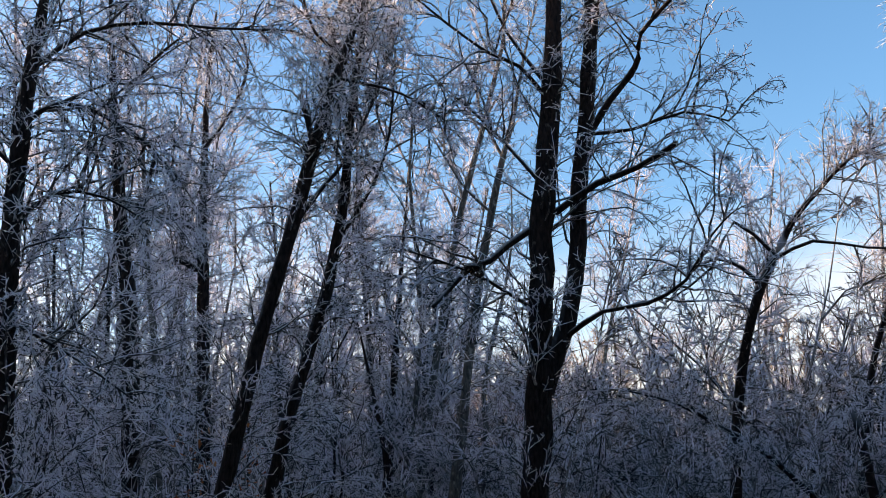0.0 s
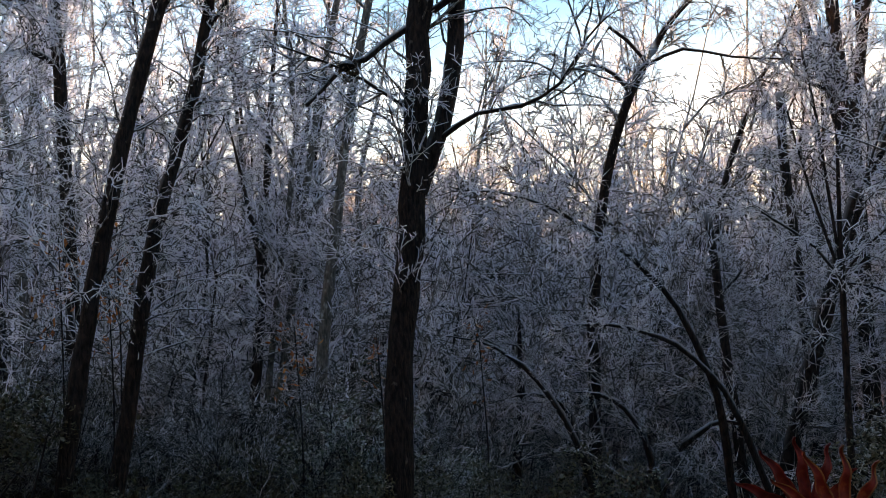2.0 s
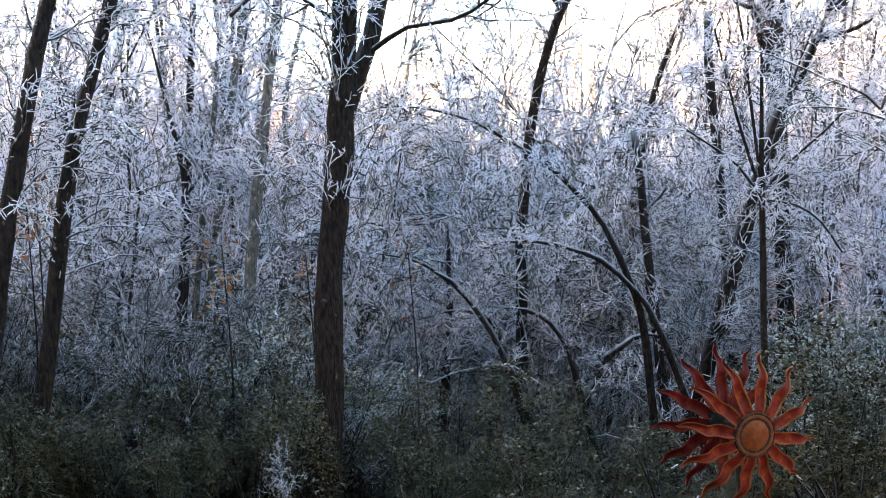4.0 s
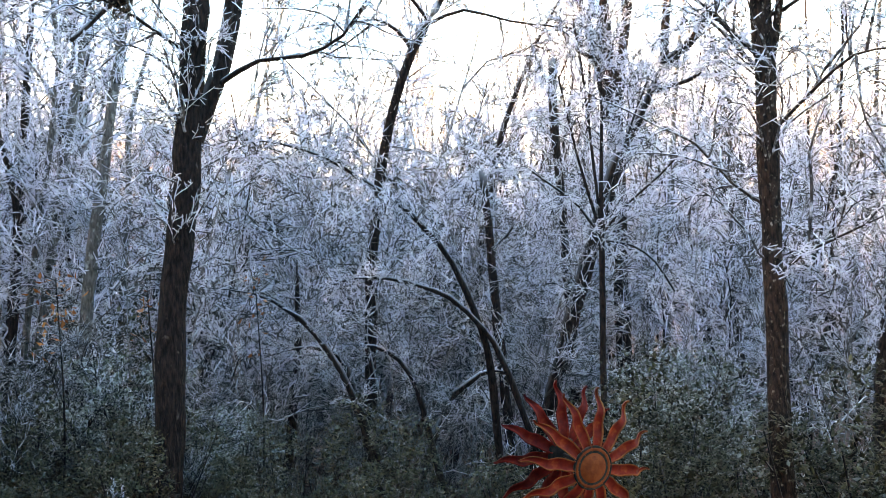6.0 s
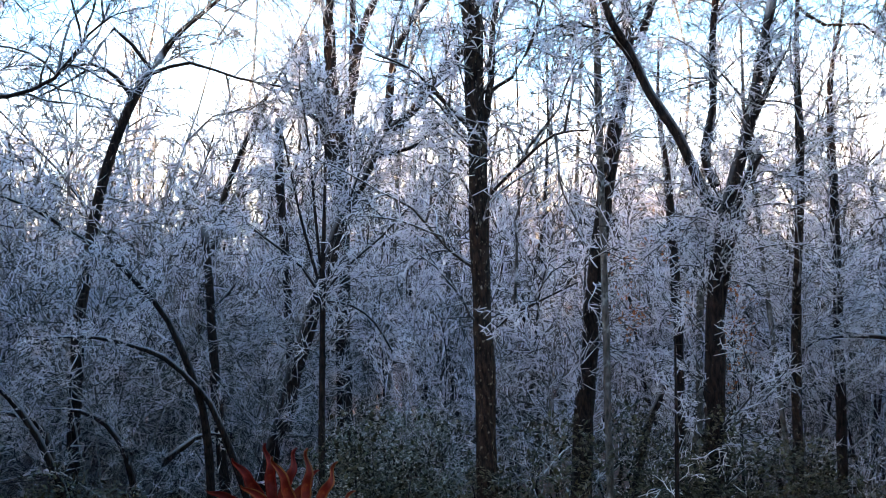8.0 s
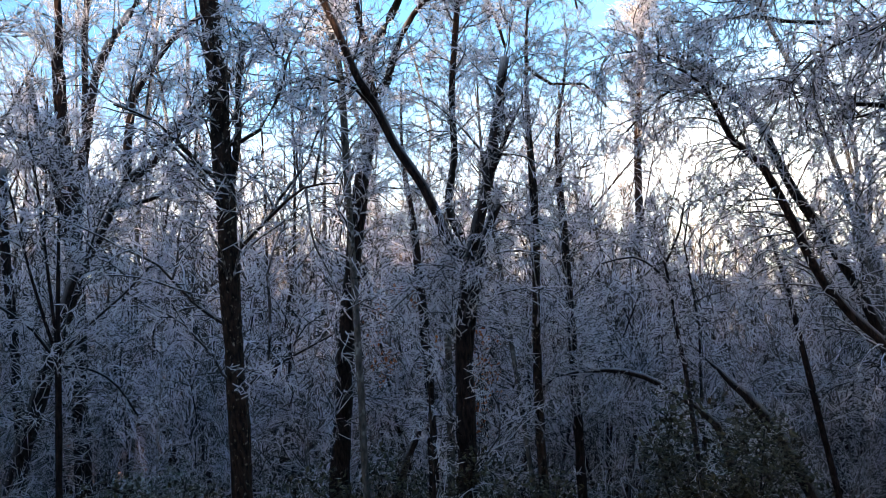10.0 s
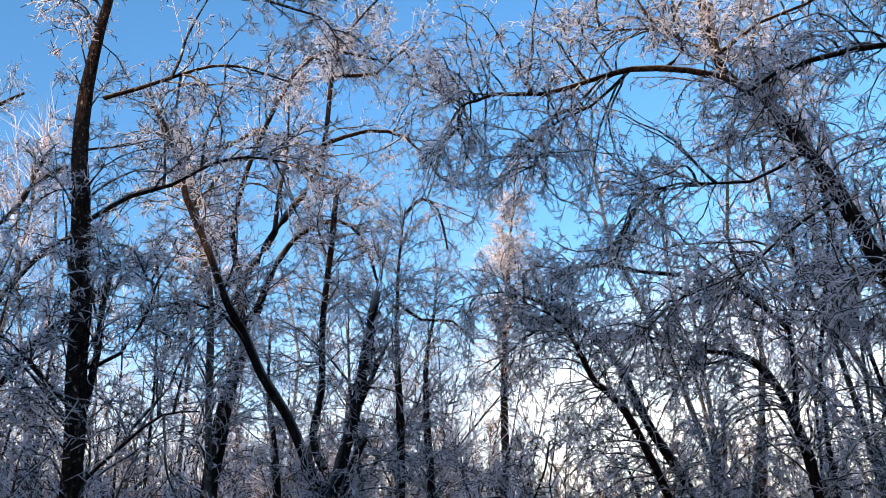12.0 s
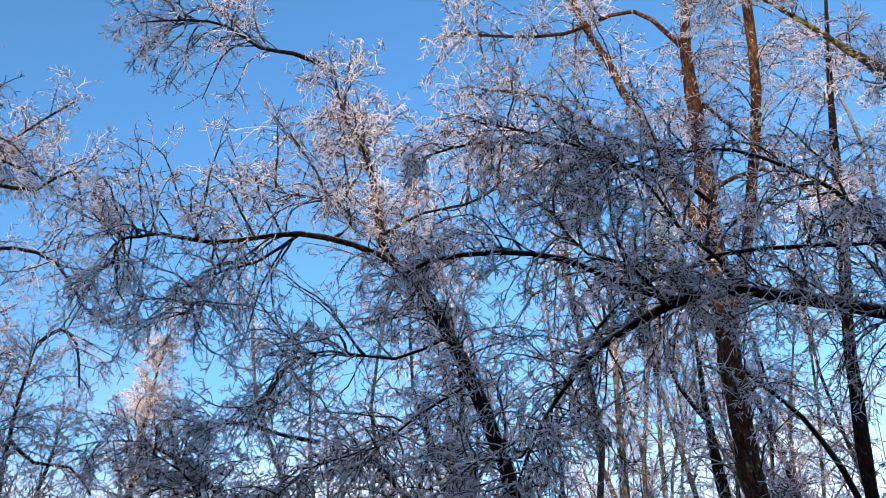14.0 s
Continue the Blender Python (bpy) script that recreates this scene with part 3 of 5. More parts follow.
tree(116, "slender tree leaning away with iced twigs",
    [(-3.22, 15.65, 4.51, 0.058), (-3.02, 15.69, 5.82, 0.054), (-2.83, 15.73, 6.56, 0.050), (-2.67, 15.76, 7.00, 0.046), (-2.24, 15.83, 8.00, 0.043), (-1.89, 15.87, 8.60, 0.039), (-1.65, 15.90, 9.15, 0.035), (-1.36, 15.94, 9.75, 0.031)],
    [], twigs=75, reach=1.2, first=0.3, light=True, tip=0.22, thick=1.05, fine=(8, 5))
tree(117, "bowed sapling bent to an arch under ice",
    [(-2.31, 11.76, 2.09, 0.051), (-2.34, 11.63, 2.81, 0.047), (-2.44, 11.48, 3.38, 0.042), (-2.73, 11.29, 4.15, 0.038), (-3.03, 11.09, 4.58, 0.033), (-3.34, 10.87, 4.92, 0.029), (-3.68, 10.63, 5.17, 0.025), (-4.00, 10.38, 5.40, 0.021), (-4.48, 10.05, 5.57, 0.018), (-4.92, 9.71, 5.58, 0.014), (-5.22, 9.41, 5.42, 0.010)],
    [], twigs=60, reach=0.8, first=0.45, droop=0.14)
tree(118, "low bowed sapling arched under ice",
    [(-2.11, 11.59, 2.75, 0.039), (-2.39, 11.45, 3.32, 0.035), (-2.77, 11.27, 3.72, 0.032), (-3.10, 11.09, 3.87, 0.028), (-3.46, 10.89, 3.98, 0.024), (-3.81, 10.68, 3.98, 0.021), (-4.04, 10.50, 3.90, 0.017), (-4.27, 10.32, 3.72, 0.014)],
    [], twigs=26, reach=0.5, first=0.5, droop=0.14)
tree(119, "dark bent sapling bowed to the ground",
    [(-3.42, 12.53, 1.87, 0.048), (-3.54, 12.48, 2.43, 0.043), (-3.77, 12.41, 2.84, 0.037), (-4.10, 12.31, 3.04, 0.032), (-4.49, 12.17, 3.08, 0.028)],
    [], twigs=20, reach=0.6, first=0.4, light=True, tip=0.22, thick=1.05, fine=(8, 5))
tree(120, "dark bent sapling bowed to the ground",
    [(-4.39, 12.21, 2.40, 0.055), (-4.50, 12.16, 2.84, 0.047), (-4.74, 12.07, 3.02, 0.039), (-5.09, 11.92, 3.05, 0.031), (-5.48, 11.75, 2.94, 0.024)],
    [], twigs=20, reach=0.6, first=0.4, light=True, tip=0.22, thick=1.05, fine=(8, 5))
tree(121, "fallen leaning pole with iced twigs",
    [(-4.23, 11.81, 2.40, 0.046), (-4.70, 11.63, 3.26, 0.041), (-5.02, 11.49, 3.58, 0.036), (-5.42, 11.31, 3.81, 0.031), (-6.02, 11.00, 3.91, 0.026)],
    [], twigs=24, reach=0.6, first=0.4, light=True, tip=0.22, thick=1.05, fine=(8, 5))
tree(122, "short dark leaning stem in the brush",
    [(-3.29, 12.64, 1.98, 0.052), (-2.89, 12.72, 2.50, 0.043), (-2.56, 12.80, 2.67, 0.036), (-2.31, 12.84, 2.62, 0.028)],
    [], twigs=12, reach=0.5, first=0.4, light=True, tip=0.22, thick=1.05, fine=(8, 5))
tree(123, "dark upright stem in the brush",
    [(-5.61, 12.89, 1.76, 0.068), (-5.51, 12.92, 2.76, 0.059), (-5.49, 12.92, 3.60, 0.051), (-5.49, 12.92, 4.28, 0.042)],
    [], twigs=20, reach=0.8, first=0.4, light=True, tip=0.22, thick=1.05, fine=(8, 5))
tree(124, "multi-stemmed tree with grey rising stems",
    [(-0.95, 15.96, 5.02, 0.126), (-0.96, 15.96, 6.19, 0.117), (-1.06, 15.95, 7.56, 0.109), (-1.13, 15.95, 8.55, 0.101), (-1.17, 15.94, 9.45, 0.092), (-1.14, 15.96, 9.71, 0.090), (-1.16, 15.96, 10.64, 0.083), (-1.25, 15.96, 11.81, 0.077), (-1.33, 15.95, 12.73, 0.070)],
    [
        [(-0.96, 15.96, 5.90, 0.088), (-0.89, 15.96, 7.17, 0.082), (-0.74, 15.97, 8.35, 0.077), (-0.59, 15.98, 9.24, 0.071), (-0.34, 16.00, 9.84, 0.072), (-0.12, 16.00, 10.21, 0.066), (0.11, 16.00, 10.58, 0.059), (0.34, 16.00, 10.95, 0.053), (0.51, 15.99, 11.30, 0.046), (1.01, 15.97, 11.68, 0.040)],
        [(-1.03, 15.95, 6.19, 0.068), (-1.25, 15.94, 7.46, 0.063), (-1.47, 15.92, 8.35, 0.058), (-1.62, 15.90, 9.15, 0.052)],
        [(-1.06, 15.95, 7.56, 0.045), (-1.54, 15.91, 7.76, 0.036), (-1.84, 15.88, 8.15, 0.028), (-1.94, 15.87, 8.55, 0.020)],
        [(-0.77, 15.99, 8.34, 0.060), (-0.75, 15.99, 9.41, 0.056), (-0.72, 15.99, 10.22, 0.051), (-0.64, 15.99, 10.92, 0.047), (-0.61, 15.99, 11.62, 0.043), (-0.46, 16.00, 12.27, 0.039), (-0.23, 16.00, 12.64, 0.034), (0.20, 16.00, 13.00, 0.030)],
        [(0.48, 15.99, 11.17, 0.040), (0.51, 15.99, 11.48, 0.033), (0.75, 15.98, 12.02, 0.025)],
    ], twigs=208, reach=1.5, first=0.15, light=True, tip=0.22, thick=1.05, fine=(8, 5))
tree(125, "leaning forked tree with thick frosted limbs",
    [(-1.08, 13.95, 4.89, 0.110), (-0.77, 13.97, 5.75, 0.101), (-0.47, 13.98, 6.34, 0.092), (-0.22, 13.99, 6.90, 0.083), (-0.11, 13.99, 7.07, 0.074)],
    [
        [(-0.14, 13.99, 7.02, 0.065), (-0.10, 13.99, 7.63, 0.061), (-0.01, 13.99, 8.23, 0.057), (0.12, 14.00, 8.52, 0.050), (0.53, 13.99, 9.15, 0.046), (1.09, 13.99, 9.66, 0.042)],
        [(-0.12, 13.99, 7.04, 0.074), (0.26, 13.92, 7.33, 0.068), (0.54, 13.85, 7.74, 0.062), (1.05, 13.62, 8.23, 0.045), (1.44, 13.52, 8.61, 0.040)],
        [(-0.35, 13.99, 6.64, 0.043), (0.03, 13.99, 6.72, 0.034), (0.36, 13.99, 6.85, 0.026), (0.69, 13.98, 7.18, 0.017)],
    ], twigs=165, reach=1.4, first=0.2, light=True, tip=0.22, thick=1.05, fine=(8, 5))
tree(126, "many-stemmed bush fanning up with iced shoots",
    [(-0.76, 9.44, 3.24, 0.032), (-0.75, 9.44, 4.14, 0.028), (-0.75, 9.44, 4.48, 0.025), (-0.73, 9.44, 5.17, 0.021), (-0.71, 9.45, 5.98, 0.018), (-0.70, 9.45, 6.57, 0.015)],
    [
        [(-0.75, 9.44, 4.37, 0.017), (-0.87, 9.33, 4.81, 0.014), (-1.00, 9.22, 5.37, 0.011), (-1.10, 9.10, 5.91, 0.009)],
        [(-0.75, 9.44, 4.37, 0.017), (-0.63, 9.55, 4.89, 0.015), (-0.44, 9.66, 5.49, 0.012), (-0.23, 9.77, 6.05, 0.009)],
        [(-0.75, 9.44, 4.37, 0.017), (-0.51, 9.46, 4.65, 0.014), (-0.17, 9.48, 4.94, 0.012), (0.11, 9.48, 5.23, 0.009)],
        [(-0.75, 9.44, 4.31, 0.017), (-0.96, 9.42, 4.65, 0.014), (-1.30, 9.38, 4.93, 0.012), (-1.52, 9.34, 5.10, 0.009)],
        [(-0.75, 9.44, 4.42, 0.017), (-0.82, 9.44, 5.17, 0.014), (-0.88, 9.43, 5.86, 0.012), (-0.97, 9.42, 6.51, 0.009)],
        [(-0.75, 9.44, 4.31, 0.014), (-0.45, 9.46, 4.25, 0.012), (-0.23, 9.47, 4.08, 0.011), (-0.06, 9.48, 3.79, 0.009)],
    ], twigs=80, reach=0.75, first=0.4, thick=0.9)
tree(127, "straight tree with lichen-spotted bark and iced twigs",
    [(0.78, 8.36, 2.42, 0.098), (0.77, 8.36, 3.66, 0.092), (0.75, 8.36, 4.67, 0.089), (0.74, 8.36, 5.70, 0.086), (0.70, 8.37, 7.02, 0.086), (0.62, 8.41, 8.49, 0.089), (0.72, 8.32, 9.53, 0.089), (0.82, 8.32, 10.16, 0.089), (0.84, 8.32, 11.03, 0.089)],
    [
        [(0.78, 8.36, 5.65, 0.036), (0.88, 8.35, 6.27, 0.032), (0.90, 8.35, 6.70, 0.027), (0.97, 8.34, 7.12, 0.022)],
        [(0.74, 8.36, 5.65, 0.021), (0.53, 8.50, 5.92, 0.017), (0.34, 8.64, 6.19, 0.013), (0.12, 8.78, 6.28, 0.008)],
        [(0.77, 8.36, 5.13, 0.020), (1.11, 8.19, 5.46, 0.016), (1.39, 8.01, 5.68, 0.012), (1.66, 7.83, 5.68, 0.007)],
        [(0.75, 8.36, 4.51, 0.018), (0.46, 8.37, 4.72, 0.014), (0.16, 8.38, 5.08, 0.011), (-0.09, 8.38, 5.24, 0.008)],
        [(0.77, 8.36, 3.91, 0.018), (0.98, 8.17, 4.10, 0.014), (1.25, 7.97, 4.24, 0.011), (1.51, 7.75, 4.37, 0.007)],
        [(0.82, 8.31, 10.31, 0.026), (1.31, 8.19, 10.45, 0.023), (1.84, 8.02, 10.31, 0.020), (2.28, 7.87, 9.95, 0.016), (2.75, 7.66, 9.74, 0.012), (2.88, 7.54, 9.44, 0.009)],
        [(0.79, 8.31, 8.77, 0.024), (1.12, 8.28, 8.93, 0.021), (1.46, 8.23, 9.11, 0.018), (1.77, 8.16, 9.24, 0.015), (2.08, 8.09, 9.25, 0.012), (2.51, 7.97, 9.10, 0.009)],
        [(0.73, 8.32, 7.50, 0.025), (1.08, 8.28, 7.77, 0.022), (1.44, 8.23, 7.91, 0.019), (1.77, 8.17, 8.14, 0.016), (2.12, 8.08, 8.24, 0.012), (2.48, 7.98, 8.19, 0.009)],
        [(0.74, 8.37, 5.76, 0.021), (0.39, 8.22, 6.08, 0.016), (0.16, 8.07, 6.28, 0.012), (-0.16, 7.90, 6.37, 0.008)],
        [(0.72, 8.37, 6.13, 0.021), (1.07, 8.32, 6.28, 0.017), (1.33, 8.29, 6.81, 0.013), (1.23, 8.32, 7.04, 0.008)],
    ], twigs=176, reach=1.3, bark=BARK_LICHEN, first=0.3)
tree(128, "dark crooked tree with arching upper limbs",
    [(2.46, 12.76, 1.96, 0.135), (2.50, 12.76, 2.79, 0.126), (2.60, 12.74, 3.70, 0.118), (2.72, 12.71, 4.78, 0.110), (3.02, 12.56, 6.81, 0.106), (3.19, 12.53, 7.34, 0.099), (3.26, 12.50, 7.82, 0.091), (3.23, 12.52, 8.23, 0.084)],
    [
        [(3.28, 12.50, 7.82, 0.062), (3.43, 12.40, 8.13, 0.057), (3.58, 12.31, 8.62, 0.051), (3.81, 12.16, 9.03, 0.045), (4.08, 12.00, 9.26, 0.039), (4.43, 11.80, 9.36, 0.033), (4.74, 11.60, 9.03, 0.027), (4.87, 11.46, 8.33, 0.020)],
        [(3.22, 12.52, 8.15, 0.071), (3.22, 12.59, 8.63, 0.067), (3.45, 12.57, 8.91, 0.062), (3.71, 12.53, 9.37, 0.058), (3.98, 12.48, 9.79, 0.053), (4.30, 12.42, 10.29, 0.048), (4.48, 12.39, 10.90, 0.043), (4.59, 12.41, 11.65, 0.038), (4.67, 12.41, 12.30, 0.033), (4.81, 12.40, 12.86, 0.028), (5.26, 12.28, 13.49, 0.022), (5.77, 12.09, 14.12, 0.016)],
        [(3.20, 12.56, 8.66, 0.047), (3.09, 12.59, 9.33, 0.043), (3.30, 12.53, 10.35, 0.040), (3.58, 12.45, 11.13, 0.037), (3.92, 12.35, 11.90, 0.033), (4.23, 12.26, 12.30, 0.029), (4.60, 12.13, 12.46, 0.024), (5.22, 11.88, 12.29, 0.019)],
        [(3.68, 12.42, 9.35, 0.039), (3.74, 12.41, 9.91, 0.031), (3.86, 12.37, 10.56, 0.023), (3.90, 12.35, 11.35, 0.014)],
        [(4.40, 12.18, 10.78, 0.036), (5.00, 11.84, 10.94, 0.031), (5.49, 11.48, 10.71, 0.025), (5.80, 11.19, 10.02, 0.018), (6.03, 10.94, 9.69, 0.013)],
        [(4.58, 12.14, 12.02, 0.038), (5.22, 11.88, 12.03, 0.030), (5.65, 11.70, 12.47, 0.023), (5.87, 11.60, 11.61, 0.014)],
        [(3.58, 12.45, 11.08, 0.037), (3.12, 12.57, 10.80, 0.029), (2.74, 12.66, 10.49, 0.021), (2.38, 12.74, 10.18, 0.013)],
    ], twigs=297, reach=1.35, first=0.3, droop=0.16, light=False, thick=1.05)
tree(129, "thin pale tree with a bowed iced top",
    [(2.39, 10.74, 2.07, 0.044), (2.39, 10.74, 3.22, 0.042), (2.40, 10.74, 4.52, 0.041), (2.39, 10.74, 5.84, 0.040), (2.39, 10.74, 7.34, 0.040), (2.36, 10.75, 7.89, 0.038), (2.27, 10.79, 8.34, 0.037), (2.12, 10.82, 9.21, 0.037), (1.87, 10.87, 9.93, 0.036), (1.67, 10.90, 10.48, 0.036)],
    [
        [(2.10, 10.82, 9.16, 0.034), (1.69, 10.73, 9.04, 0.027), (1.27, 10.62, 8.77, 0.020), (0.99, 10.48, 8.26, 0.014)],
        [(2.18, 10.81, 8.78, 0.030), (2.61, 10.72, 9.51, 0.024), (3.17, 10.56, 9.54, 0.018), (3.84, 10.34, 9.27, 0.011)],
    ], twigs=105, reach=1.3, bark=BARK_YOUNG, first=0.45, droop=0.13)
tree(130, "dark forked tree with a wide V of limbs",
    [(3.16, 9.49, 2.28, 0.104), (3.22, 9.48, 3.29, 0.098), (3.25, 9.46, 4.10, 0.094), (3.30, 9.45, 4.79, 0.089), (3.35, 9.43, 5.22, 0.085)],
    [
        [(3.31, 9.45, 5.17, 0.058), (3.17, 9.50, 5.45, 0.056), (2.96, 9.56, 6.00, 0.054), (2.70, 9.64, 6.47, 0.052), (2.50, 9.69, 6.98, 0.050), (2.34, 9.65, 7.21, 0.044), (2.18, 9.71, 7.71, 0.042), (2.01, 9.75, 8.17, 0.040), (1.87, 9.78, 8.53, 0.038), (1.81, 9.79, 8.87, 0.036), (1.69, 9.81, 9.24, 0.034), (1.47, 9.85, 9.68, 0.032)],
        [(3.36, 9.43, 5.17, 0.076), (3.51, 9.44, 5.55, 0.071), (3.68, 9.43, 6.08, 0.067), (3.88, 9.48, 6.87, 0.058), (4.02, 9.50, 7.47, 0.053)],
        [(3.60, 9.46, 5.85, 0.037), (3.79, 9.37, 6.29, 0.031), (3.98, 9.29, 6.70, 0.025)],
        [(3.47, 9.93, 5.51, 0.048), (3.39, 10.04, 5.91, 0.045), (3.53, 10.07, 6.45, 0.041), (3.57, 10.14, 7.16, 0.038), (3.70, 10.09, 8.24, 0.036), (3.81, 10.13, 9.02, 0.033)],
        [(3.27, 9.56, 3.63, 0.049), (3.31, 9.55, 4.04, 0.047), (3.44, 9.50, 4.80, 0.046), (3.61, 9.45, 5.43, 0.045), (3.76, 9.39, 5.77, 0.043)],
        [(2.53, 9.66, 6.81, 0.022), (2.31, 9.73, 7.14, 0.018), (1.95, 9.82, 7.28, 0.014), (1.58, 9.87, 7.21, 0.010)],
    ], twigs=212, reach=1.3, first=0.35)
tree(131, "thin broken grey stems beside the forked tree",
    [(4.43, 11.35, 5.96, 0.030), (4.37, 11.38, 6.88, 0.028), (4.39, 11.38, 7.75, 0.026), (4.41, 11.41, 8.32, 0.024)],
    [
    ], twigs=16, reach=0.7, bark=BARK_YOUNG, light=True, tip=0.22, thick=1.05, fine=(8, 5))
tree(132, "dark slim tree with iced side branches",
    [(4.28, 14.38, 1.50, 0.083), (4.32, 14.37, 3.82, 0.076), (4.29, 14.38, 5.32, 0.071), (4.24, 14.39, 6.48, 0.067), (4.15, 14.42, 7.48, 0.062), (4.20, 14.40, 8.66, 0.053)],
    [], twigs=102, reach=1.2, first=0.3, light=True, tip=0.22, thick=1.05, fine=(8, 5))
tree(133, "pale slim tree behind the forked tree",
    [(4.89, 15.24, 2.88, 0.063), (4.98, 15.22, 4.73, 0.059), (5.06, 15.18, 6.42, 0.056), (5.27, 15.11, 7.55, 0.053), (5.38, 15.08, 9.48, 0.050), (5.55, 15.03, 10.54, 0.048)],
    [], twigs=102, reach=1.2, bark=BARK_YOUNG, light=True, tip=0.22, thick=1.05, fine=(8, 5))
tree(134, "straight slim tree with pale bark",
    [(4.70, 11.05, 1.84, 0.063), (4.73, 11.04, 3.16, 0.058), (4.79, 11.01, 4.51, 0.054), (4.88, 10.97, 5.87, 0.051), (4.90, 10.97, 7.27, 0.049), (4.98, 10.94, 8.43, 0.043), (5.11, 10.90, 9.25, 0.041)],
    [
        [(5.11, 10.90, 9.17, 0.028), (5.28, 10.71, 9.34, 0.023), (5.43, 10.52, 9.11, 0.017), (5.46, 10.39, 8.49, 0.012)],
        [(4.95, 10.96, 7.88, 0.027), (5.22, 10.83, 7.61, 0.022), (5.59, 10.66, 7.57, 0.017), (5.82, 10.53, 7.23, 0.011)],
    ], twigs=112, reach=1.3, bark=BARK_LICHEN, first=0.3, droop=0.14, light=True, tip=0.22, thick=1.05, fine=(8, 5))
tree(135, "dark straight tree with dense iced crown",
    [(5.99, 12.66, 1.74, 0.073), (6.03, 12.65, 3.41, 0.067), (6.06, 12.63, 5.36, 0.062), (6.09, 12.62, 7.35, 0.059), (6.25, 12.54, 8.19, 0.050), (6.36, 12.51, 8.93, 0.046)],
    [], twigs=136, reach=1.3, first=0.3, droop=0.14, light=True, tip=0.22, thick=1.05, fine=(8, 5))
tree(136, "tall straight tree with a sunlit peach-tinted top",
    [(12.80, 22.61, 2.68, 0.126), (13.06, 22.47, 6.86, 0.115), (13.22, 22.38, 9.56, 0.104), (13.72, 22.14, 13.77, 0.096), (13.94, 22.00, 15.15, 0.084), (14.03, 21.95, 15.94, 0.071)],
    [
    ], twigs=170, reach=1.6, first=0.55, fine=(9, 9), thick=1.4, droop=0.22, rise=0.5, light=True, tip=0.22)
tree(137, "small bare sapling with long white ice shoots",
    [(2.12, 7.20, 2.48, 0.018), (2.14, 7.19, 3.12, 0.014), (2.15, 7.19, 3.72, 0.009), (2.16, 7.19, 4.07, 0.005)],
    [], twigs=20, reach=0.4, first=0.2, rise=0.9, bark=BARK, tip=0.1, fine=(5, 3), thick=0.7)
tree(138, "dark log leaning over the brush",
    [(6.74, 9.95, 2.48, 0.051), (6.62, 10.02, 3.09, 0.047), (6.30, 10.23, 3.46, 0.044), (5.93, 10.45, 3.74, 0.040), (5.53, 10.66, 3.85, 0.036), (4.98, 10.93, 3.82, 0.033), (4.59, 11.10, 3.50, 0.029)],
    [], twigs=26, reach=0.6, first=0.3, light=True, tip=0.22, thick=1.05, fine=(8, 5))
tree(139, "dark leaning dead trunk",
    [(7.73, 10.47, 2.98, 0.087), (7.39, 10.71, 3.54, 0.069), (7.13, 10.89, 3.90, 0.051)],
    [], twigs=8, reach=0.5, light=True, tip=0.22, thick=1.05, fine=(8, 5))
tree(140, "leaning dark stem in the brush",
    [(3.14, 12.61, 1.74, 0.068), (3.28, 12.58, 2.56, 0.058), (3.55, 12.51, 3.16, 0.049), (3.74, 12.46, 3.54, 0.039)],
    [], twigs=14, reach=0.7, light=True, tip=0.22, thick=1.05, fine=(8, 5))
tree(141, "slender young tree with open iced branches",
    [(5.34, 8.48, 2.66, 0.027), (5.32, 8.48, 3.54, 0.024), (5.26, 8.52, 4.44, 0.021), (5.22, 8.55, 5.01, 0.018), (5.05, 8.61, 5.49, 0.012)],
    [
        [(5.25, 8.52, 4.72, 0.018), (5.14, 8.60, 4.90, 0.015), (4.95, 8.70, 5.04, 0.012), (4.66, 8.86, 5.00, 0.009)],
        [(5.24, 8.54, 4.95, 0.015), (5.39, 8.45, 5.28, 0.012), (5.45, 8.41, 5.56, 0.009)],
    ], twigs=40, reach=0.8, first=0.3)
tree(142, "tall sapling arched over by the weight of ice",
    [(8.46, 8.64, 2.91, 0.069), (8.18, 8.76, 3.73, 0.064), (7.94, 8.85, 4.58, 0.059), (7.35, 9.16, 6.00, 0.055), (7.17, 9.17, 6.54, 0.050), (6.88, 9.20, 6.91, 0.045), (6.65, 9.26, 7.15, 0.041), (6.37, 9.33, 7.34, 0.036), (6.06, 9.41, 7.51, 0.031), (5.71, 9.49, 7.60, 0.026), (5.32, 9.60, 7.55, 0.021)],
    [
        [(7.63, 8.40, 7.62, 0.029), (7.22, 8.65, 7.72, 0.025), (6.85, 8.85, 7.84, 0.020), (6.38, 9.05, 7.82, 0.015), (6.04, 9.18, 7.87, 0.011)],
        [(6.62, 9.28, 7.18, 0.025), (6.39, 9.44, 7.24, 0.021), (6.01, 9.66, 7.04, 0.016), (5.69, 9.85, 6.71, 0.011)],
    ], twigs=105, reach=1.2, first=0.35, droop=0.18)
tree(143, "bowed tree with long drooping iced twigs",
    [(7.88, 7.80, 3.16, 0.060), (7.44, 8.08, 3.99, 0.054), (7.04, 8.31, 4.58, 0.049), (6.55, 8.46, 5.92, 0.045), (6.25, 8.55, 6.25, 0.040), (6.10, 8.55, 6.56, 0.035), (5.94, 8.53, 6.84, 0.030), (5.73, 8.55, 7.03, 0.025), (5.42, 8.64, 7.20, 0.020)],
    [
    ], twigs=90, reach=1.3, first=0.3, droop=0.18)
